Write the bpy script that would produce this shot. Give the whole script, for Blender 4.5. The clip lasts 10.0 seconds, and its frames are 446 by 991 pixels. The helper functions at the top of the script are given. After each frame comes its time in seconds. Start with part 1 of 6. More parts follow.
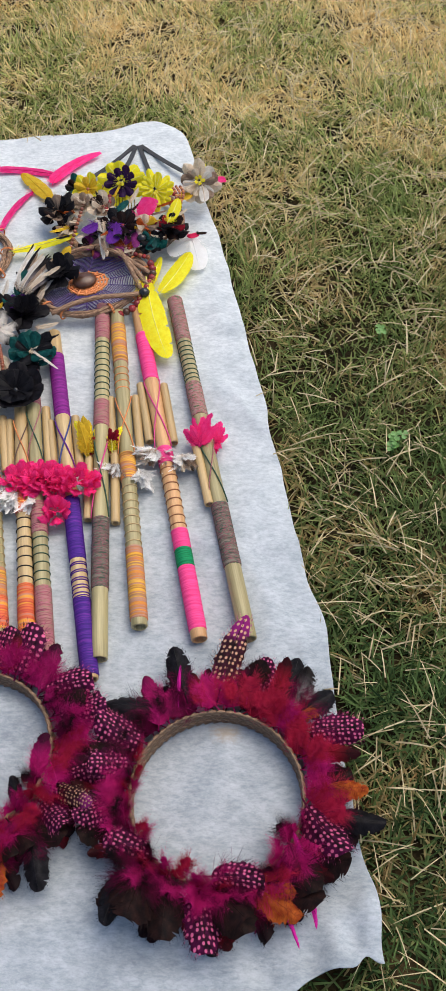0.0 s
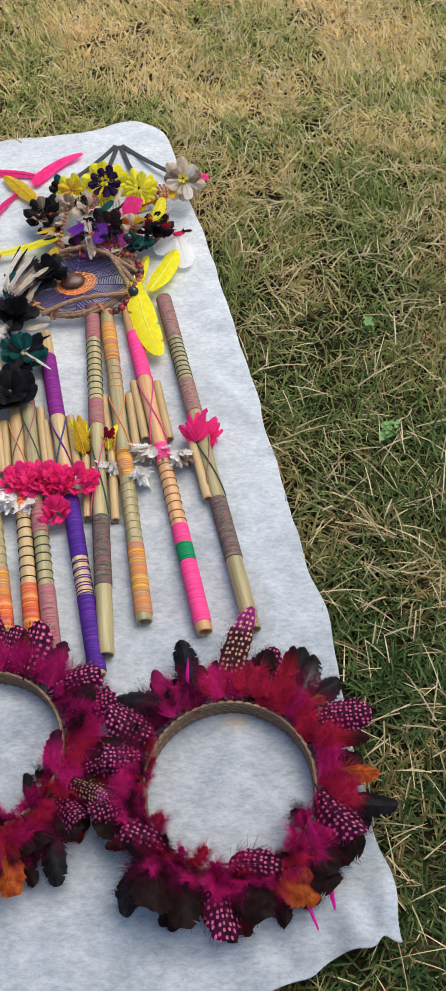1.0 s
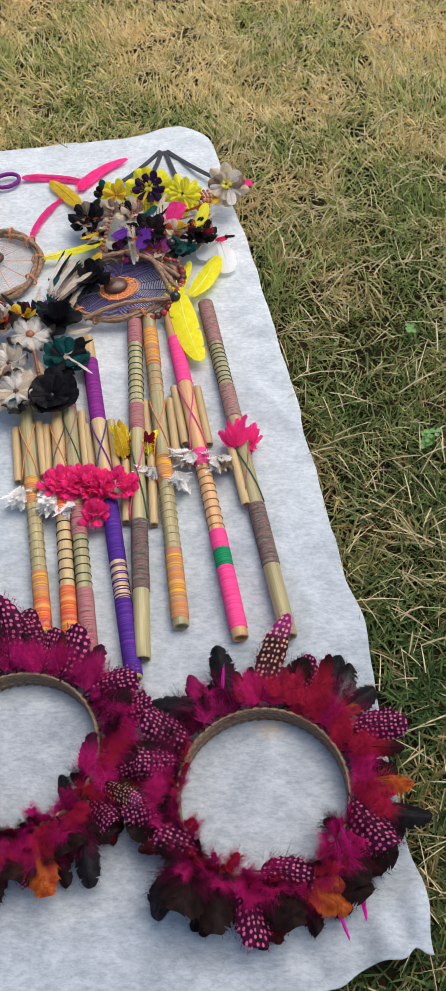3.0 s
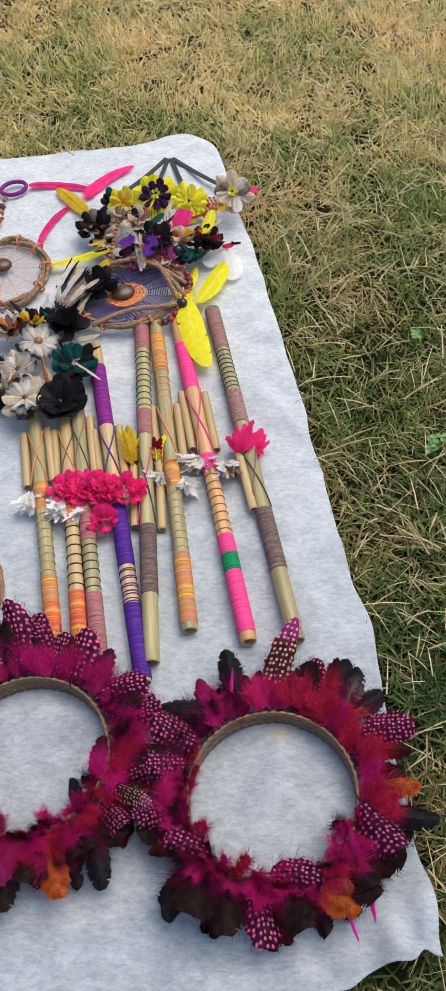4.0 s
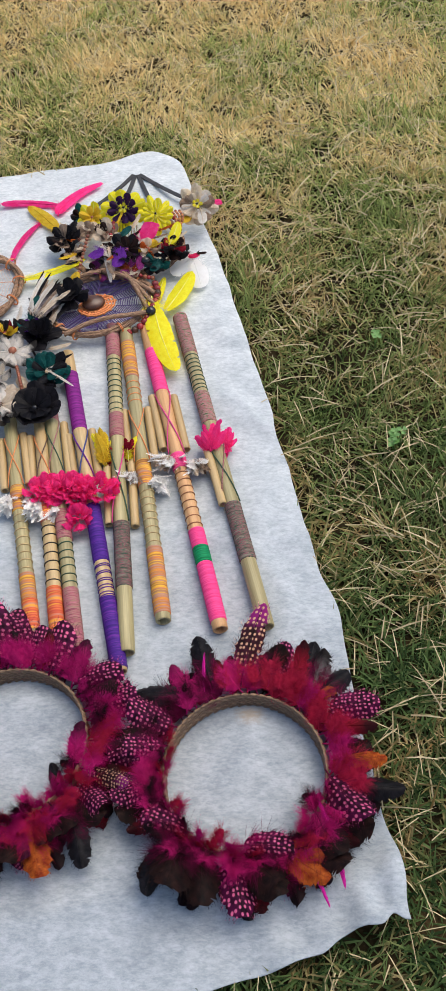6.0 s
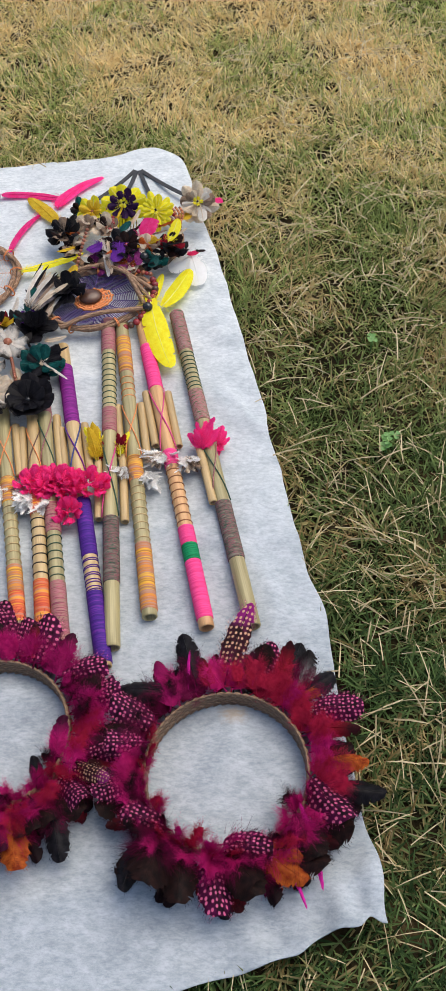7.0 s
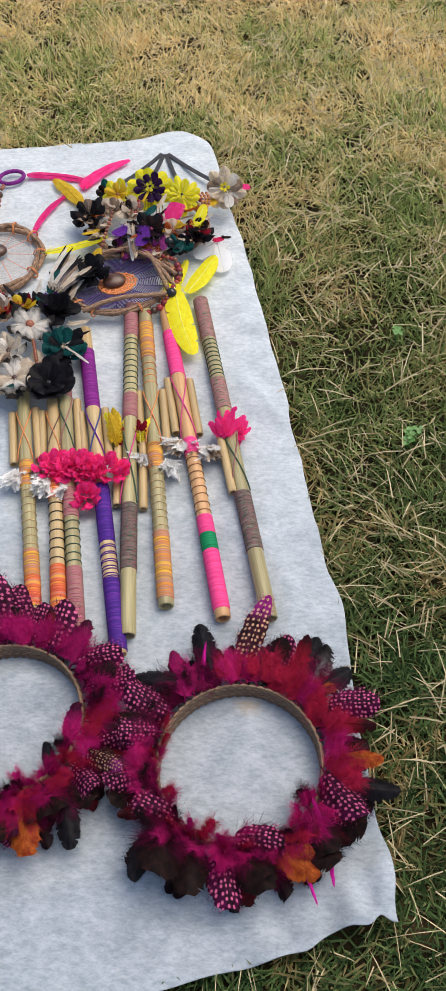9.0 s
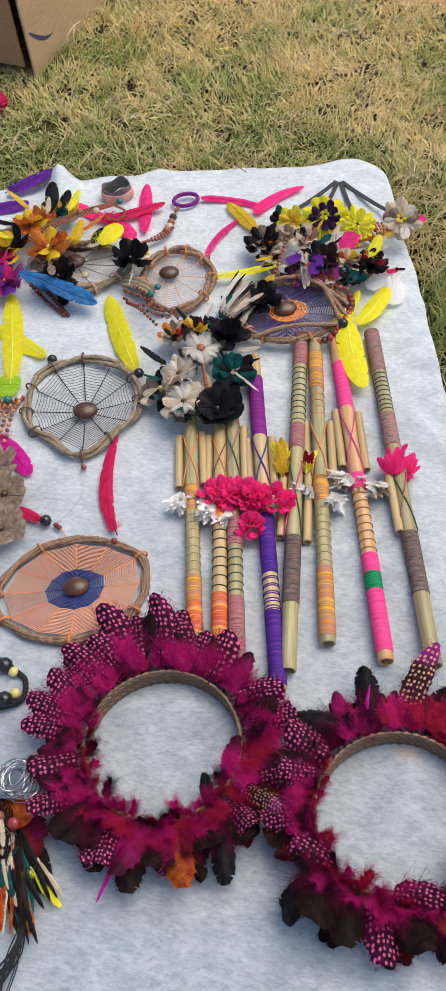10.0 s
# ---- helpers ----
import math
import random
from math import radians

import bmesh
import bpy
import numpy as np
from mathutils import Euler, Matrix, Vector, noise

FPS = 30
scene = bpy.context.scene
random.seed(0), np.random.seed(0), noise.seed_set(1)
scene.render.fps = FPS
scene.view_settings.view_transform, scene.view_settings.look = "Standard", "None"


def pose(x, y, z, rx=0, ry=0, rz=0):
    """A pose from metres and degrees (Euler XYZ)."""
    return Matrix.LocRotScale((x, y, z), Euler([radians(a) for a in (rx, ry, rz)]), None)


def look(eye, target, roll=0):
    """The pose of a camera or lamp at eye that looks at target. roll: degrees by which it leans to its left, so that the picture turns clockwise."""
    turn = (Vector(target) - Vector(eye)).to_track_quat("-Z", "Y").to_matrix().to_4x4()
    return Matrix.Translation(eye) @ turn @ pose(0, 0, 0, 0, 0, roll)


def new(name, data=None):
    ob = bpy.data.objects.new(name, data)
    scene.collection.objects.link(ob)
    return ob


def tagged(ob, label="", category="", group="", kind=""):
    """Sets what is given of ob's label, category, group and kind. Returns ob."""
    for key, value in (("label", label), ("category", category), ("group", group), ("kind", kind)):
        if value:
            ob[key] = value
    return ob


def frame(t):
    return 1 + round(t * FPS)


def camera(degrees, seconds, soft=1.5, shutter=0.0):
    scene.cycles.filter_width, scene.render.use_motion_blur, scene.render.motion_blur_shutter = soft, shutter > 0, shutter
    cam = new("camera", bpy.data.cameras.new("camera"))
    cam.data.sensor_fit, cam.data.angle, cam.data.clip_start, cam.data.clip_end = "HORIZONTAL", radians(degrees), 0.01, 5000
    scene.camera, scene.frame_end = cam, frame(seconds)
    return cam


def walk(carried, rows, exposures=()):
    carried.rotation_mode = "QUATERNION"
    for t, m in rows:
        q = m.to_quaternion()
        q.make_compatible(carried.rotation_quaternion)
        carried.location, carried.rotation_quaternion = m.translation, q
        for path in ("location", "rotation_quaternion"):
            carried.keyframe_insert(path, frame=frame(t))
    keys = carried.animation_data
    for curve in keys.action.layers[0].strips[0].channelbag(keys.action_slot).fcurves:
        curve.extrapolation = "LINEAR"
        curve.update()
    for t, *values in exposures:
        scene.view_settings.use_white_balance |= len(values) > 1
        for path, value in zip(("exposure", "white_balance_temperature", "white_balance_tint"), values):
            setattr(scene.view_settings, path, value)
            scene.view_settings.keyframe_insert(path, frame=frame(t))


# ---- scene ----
cam = camera(24.8, 10.0, soft=1.1)
PATH = [
    (0, (0.062, -0.367, 0.962), (-0.086, 0.752, -0.689), -4.0),
    (0.5, (0.062, -0.369, 0.963), (-0.044, 0.75, -0.691), -3.9),
    (1, (0.035, -0.38, 0.969), (-0.061, 0.741, -0.685), -3.7),
    (1.5, (0.021, -0.384, 0.971), (-0.086, 0.736, -0.683), -3.3),
    (2, (0.029, -0.384, 0.975), (-0.108, 0.737, -0.676), -4.0),
    (3.5, (0.038, -0.374, 0.974), (-0.143, 0.744, -0.675), -6.5),
    (4, (0.032, -0.381, 0.983), (-0.148, 0.743, -0.661), -6.4),
    (4.5, (0.026, -0.386, 0.987), (-0.157, 0.747, -0.65), -6.6),
    (5, (0.043, -0.41, 0.995), (-0.137, 0.747, -0.627), -7.3),
    (5.5, (0.059, -0.43, 0.999), (-0.109, 0.735, -0.619), -7.9),
    (7, (0.06, -0.434, 0.995), (-0.083, 0.733, -0.623), -4.5),
    (7.5, (0.066, -0.435, 0.994), (-0.081, 0.734, -0.622), -4.3),
    (8, (0.064, -0.438, 0.992), (-0.087, 0.73, -0.625), -4.0),
    (8.5, (0.053, -0.434, 0.989), (-0.096, 0.725, -0.635), -3.1),
    (9, (0.048, -0.426, 0.99), (-0.114, 0.718, -0.643), -3.6),
    (9.5, (0.014, -0.403, 0.997), (-0.222, 0.725, -0.638), -5.7),
    (10, (-0.021, -0.41, 0.999), (-0.397, 0.721, -0.606), -8.1),
]
walk(cam, [(t, look(eye, target, roll)) for t, eye, target, roll in PATH])

# ---- sky and sun ----
SUN_EL, SUN_AZ = 64.0, 50.0            # height, and bearing from +y towards +x
world = bpy.data.worlds.new("sky")
scene.world = world
world.use_nodes = True
wn = world.node_tree.nodes
sky = wn.new("ShaderNodeTexSky")
sky.sky_type = "NISHITA"
sky.sun_disc = False
sky.sun_elevation = radians(SUN_EL)
sky.sun_rotation = radians(SUN_AZ)
sky.dust_density = 3.0
world.node_tree.links.new(sky.outputs[0], wn["Background"].inputs[0])
wn["Background"].inputs[1].default_value = 0.14
sun_data = bpy.data.lights.new("sun", "SUN")
sun_data.energy, sun_data.angle, sun_data.color = 1.45, radians(52), (1.0, 0.92, 0.80)
sun = new("sun", sun_data)
sun.matrix_world = look((2 * math.sin(radians(SUN_AZ)), 2 * math.cos(radians(SUN_AZ)), 2 * math.tan(radians(SUN_EL))), (0, 0, 0))
scene.view_settings.exposure = 0.34


# ---- materials ----
def nodes_of(name, rough=0.6, sheen=0.0, metal=0.0):
    m = bpy.data.materials.new(name)
    m.use_nodes = True
    nt = m.node_tree
    b = nt.nodes["Principled BSDF"]
    b.inputs["Roughness"].default_value = rough
    b.inputs["Metallic"].default_value = metal
    b.inputs["Sheen Weight"].default_value = sheen
    return m, nt, b


def add(nt, kind, **inputs):
    n = nt.nodes.new(kind)
    for k, v in inputs.items():
        n.inputs[k.replace("_", " ")].default_value = v
    return n


def coords(nt, kind, scale):
    tc = nt.nodes.new("ShaderNodeTexCoord")
    mp = nt.nodes.new("ShaderNodeMapping")
    mp.inputs["Scale"].default_value = scale
    nt.links.new(tc.outputs[kind], mp.inputs["Vector"])
    return mp.outputs["Vector"]


def ramp(nt, fac, stops):
    r = nt.nodes.new("ShaderNodeValToRGB")
    el = r.color_ramp.elements
    while len(el) < len(stops):
        el.new(0.5)
    for e, (p, c) in zip(el, stops):
        e.position, e.color = p, (*c, 1)
    nt.links.new(fac, r.inputs[0])
    return r.outputs["Color"]


def blend(nt, fac, a, b, mode="MIX"):
    x = nt.nodes.new("ShaderNodeMix")
    x.data_type, x.blend_type = "RGBA", mode
    for sock, val in ((x.inputs[0], fac), (x.inputs[6], a), (x.inputs[7], b)):
        if isinstance(val, (int, float)):
            sock.default_value = val
        elif isinstance(val, tuple):
            sock.default_value = (*val, 1)
        else:
            nt.links.new(val, sock)
    return x.outputs[2]


def math_node(nt, op, a, b=0.0):
    n = nt.nodes.new("ShaderNodeMath")
    n.operation = op
    for sock, val in ((n.inputs[0], a), (n.inputs[1], b)):
        if isinstance(val, (int, float)):
            sock.default_value = val
        else:
            nt.links.new(val, sock)
    return n.outputs[0]


def bump(nt, b, height, strength, distance):
    n = nt.nodes.new("ShaderNodeBump")
    n.inputs["Strength"].default_value = strength
    n.inputs["Distance"].default_value = distance
    nt.links.new(height, n.inputs["Height"])
    nt.links.new(n.outputs[0], b.inputs["Normal"])


def own_tone(nt, col, spread):
    """Each object a little lighter or darker than its fellows."""
    oi = nt.nodes.new("ShaderNodeObjectInfo")
    f = math_node(nt, "ADD", math_node(nt, "MULTIPLY", oi.outputs["Random"], spread), 1 - spread / 2)
    g = nt.nodes.new("ShaderNodeHueSaturation")
    nt.links.new(f, g.inputs["Value"])
    nt.links.new(col, g.inputs["Color"])
    return g.outputs[0]


def grained(name, dark, light, scale=(40, 40, 40), fine=None, rough=0.6, relief=0.3, depth=0.001, kind="Object", sheen=0.0, metal=0.0, spread=0.2, mid=None):
    m, nt, b = nodes_of(name, rough, sheen, metal)
    n = add(nt, "ShaderNodeTexNoise", Scale=1.0, Detail=6.0, Roughness=0.6)
    nt.links.new(coords(nt, kind, scale), n.inputs["Vector"])
    stops = [(0.3, dark), (0.7, light)] if mid is None else [(0.3, dark), (0.5, mid), (0.7, light)]
    col = ramp(nt, n.outputs["Fac"], stops)
    n2 = add(nt, "ShaderNodeTexNoise", Scale=1.0, Detail=4.0)
    nt.links.new(coords(nt, kind, fine or tuple(7 * s for s in scale)), n2.inputs["Vector"])
    g = ramp(nt, n2.outputs["Fac"], [(0.25, (0.62, 0.62, 0.62)), (0.75, (1, 1, 1))])
    col = own_tone(nt, blend(nt, 0.7, col, g, "MULTIPLY"), spread)
    nt.links.new(col, b.inputs["Base Color"])
    bump(nt, b, n2.outputs["Fac"], relief, depth)
    return m


def plume(name, base, edge, tips=None, spots=None, gloss=0.55, streak=0.7):
    """Feather vane; UV in centimetres, x across and y along the quill."""
    m, nt, b = nodes_of(name, gloss)
    b.inputs["Specular IOR Level"].default_value = 0.12
    n = add(nt, "ShaderNodeTexNoise", Scale=1.0, Detail=3.0)
    nt.links.new(coords(nt, "UV", (1.2, 1.0, 1)), n.inputs["Vector"])
    col = ramp(nt, n.outputs["Fac"], [(0.35, base), (0.68, edge)])
    st = add(nt, "ShaderNodeTexNoise", Scale=1.0, Detail=2.0)
    nt.links.new(coords(nt, "UV", (2.5, 38, 1)), st.inputs["Vector"])
    g = ramp(nt, st.outputs["Fac"], [(0.36, (0.42, 0.42, 0.42)), (0.62, (1, 1, 1))])
    col = blend(nt, streak, col, g, "MULTIPLY")
    if tips:
        # the pigment turns at the ends of the vane
        sep = nt.nodes.new("ShaderNodeSeparateXYZ")
        nt.links.new(coords(nt, "UV", (1, 1, 1)), sep.inputs[0])
        far = math_node(nt, "ADD", sep.outputs["Y"], math_node(nt, "MULTIPLY", math_node(nt, "SUBTRACT", n.outputs["Fac"], 0.5), 3.0))
        f = ramp(nt, math_node(nt, "DIVIDE", far, 10.0), [(tips[0] / 10, (0, 0, 0)), (tips[1] / 10, (1, 1, 1))])
        col = blend(nt, f, col, tips[2])
    if spots:
        v = add(nt, "ShaderNodeTexVoronoi", Scale=1.0, Randomness=0.42)
        v.voronoi_dimensions = "2D"
        nt.links.new(coords(nt, "UV", (2.05, 1.85, 1)), v.inputs["Vector"])
        dot = ramp(nt, v.outputs["Distance"], [(0.23, (1, 1, 1)), (0.31, (0, 0, 0))])
        col = blend(nt, dot, col, spots)
    col = own_tone(nt, col, 0.3)
    nt.links.new(col, b.inputs["Base Color"])
    bump(nt, b, st.outputs["Fac"], 0.35, 0.0006)
    tr = nt.nodes.new("ShaderNodeBsdfTranslucent")
    nt.links.new(col, tr.inputs["Color"])
    mx = nt.nodes.new("ShaderNodeMixShader")
    mx.inputs[0].default_value = 0.36
    nt.links.new(b.outputs[0], mx.inputs[1])
    nt.links.new(tr.outputs[0], mx.inputs[2])
    nt.links.new(mx.outputs[0], nt.nodes["Material Output"].inputs["Surface"])
    return m


def thread(name, stops, pitch=8.0, rough=0.65, speckle=0.45):
    """Thread wound round a stick: the colour changes from turn to turn (UV y in centimetres)."""
    m, nt, b = nodes_of(name, rough)
    b.inputs["Specular IOR Level"].default_value = 0.2
    n = add(nt, "ShaderNodeTexNoise", Scale=1.0, Detail=2.0, Roughness=0.6)
    nt.links.new(coords(nt, "UV", (speckle, pitch, 1)), n.inputs["Vector"])
    r = ramp(nt, n.outputs["Fac"], stops)
    f = add(nt, "ShaderNodeTexNoise", Scale=1.0, Detail=2.0)
    nt.links.new(coords(nt, "UV", (30, 9, 1)), f.inputs["Vector"])
    g = ramp(nt, f.outputs["Fac"], [(0.3, (0.7, 0.7, 0.7)), (0.7, (1, 1, 1))])
    nt.links.new(own_tone(nt, blend(nt, 0.6, r, g, "MULTIPLY"), 0.12), b.inputs["Base Color"])
    return m


def grass_mat(name, green_a, green_b, dry_a, dry_b, dry_low, dry_high):
    m, nt, b = nodes_of(name, 0.55)
    geo = nt.nodes.new("ShaderNodeNewGeometry")
    patch = add(nt, "ShaderNodeTexNoise", Scale=1.0, Detail=4.0, Roughness=0.6)
    nt.links.new(coords(nt, "Object", (4.5, 4.5, 0.01)), patch.inputs["Vector"])
    rnd2 = math_node(nt, "FRACT", math_node(nt, "MULTIPLY", geo.outputs["Random Per Island"], 37.0))
    rnd3 = math_node(nt, "FRACT", math_node(nt, "MULTIPLY", geo.outputs["Random Per Island"], 91.0))
    # along y the lawn dries out and its tones brighten, as painted light
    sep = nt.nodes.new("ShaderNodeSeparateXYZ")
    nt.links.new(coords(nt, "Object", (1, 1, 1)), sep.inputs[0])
    # light painted into the blades: dark tones near, brighter ones far
    dim_green = blend(nt, geo.outputs["Random Per Island"], green_a, green_b)
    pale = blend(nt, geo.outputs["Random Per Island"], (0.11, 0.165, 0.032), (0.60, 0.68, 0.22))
    far_lit = ramp(nt, sep.outputs["Y"], [(0.55, (0, 0, 0)), (1.1, (1, 1, 1))])
    d = blend(nt, far_lit, blend(nt, rnd2, dry_a, dry_b), blend(nt, rnd2, (0.97, 0.82, 0.44), (0.80, 0.60, 0.28)))
    g = blend(nt, ramp(nt, math_node(nt, "ADD", math_node(nt, "MULTIPLY", sep.outputs["Y"], 0.6), math_node(nt, "MULTIPLY", patch.outputs["Fac"], 0.5)), [(0.25, (0, 0, 0)), (0.95, (1, 1, 1))]), dim_green, pale)
    # a worn, dry spot beyond the cloth
    worn = nt.nodes.new("ShaderNodeVectorMath")
    worn.operation = "DISTANCE"
    nt.links.new(coords(nt, "Object", (1, 1, 0)), worn.inputs[0])
    worn.inputs[1].default_value = (-0.12, 1.25, 0)
    spot = math_node(nt, "MULTIPLY", math_node(nt, "MAXIMUM", math_node(nt, "SUBTRACT", 0.6, worn.outputs["Value"]), 0.0), 0.17)
    drier = math_node(nt, "ADD", math_node(nt, "ADD", spot, 0.012), math_node(nt, "MULTIPLY", math_node(nt, "MINIMUM", sep.outputs["Y"], 1.6), 0.075))
    edge = math_node(nt, "ADD", math_node(nt, "ADD", patch.outputs["Fac"], math_node(nt, "SUBTRACT", drier, 0.115)), math_node(nt, "MULTIPLY", math_node(nt, "SUBTRACT", rnd3, 0.5), 0.27))
    f = ramp(nt, edge, [(dry_low, (0, 0, 0)), (dry_high, (1, 1, 1))])
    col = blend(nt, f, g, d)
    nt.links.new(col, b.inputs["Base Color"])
    b.inputs["Specular IOR Level"].default_value = 0.12
    tr = nt.nodes.new("ShaderNodeBsdfTranslucent")
    nt.links.new(col, tr.inputs["Color"])
    mx = nt.nodes.new("ShaderNodeMixShader")
    mx.inputs[0].default_value = 0.38
    nt.links.new(b.outputs[0], mx.inputs[1])
    nt.links.new(tr.outputs[0], mx.inputs[2])
    nt.links.new(mx.outputs[0], nt.nodes["Material Output"].inputs["Surface"])
    return m


def web_mat(name, col):
    return grained(name, tuple(0.7 * c for c in col), col, (900, 900, 900), rough=0.7, relief=0.0, spread=0.0)


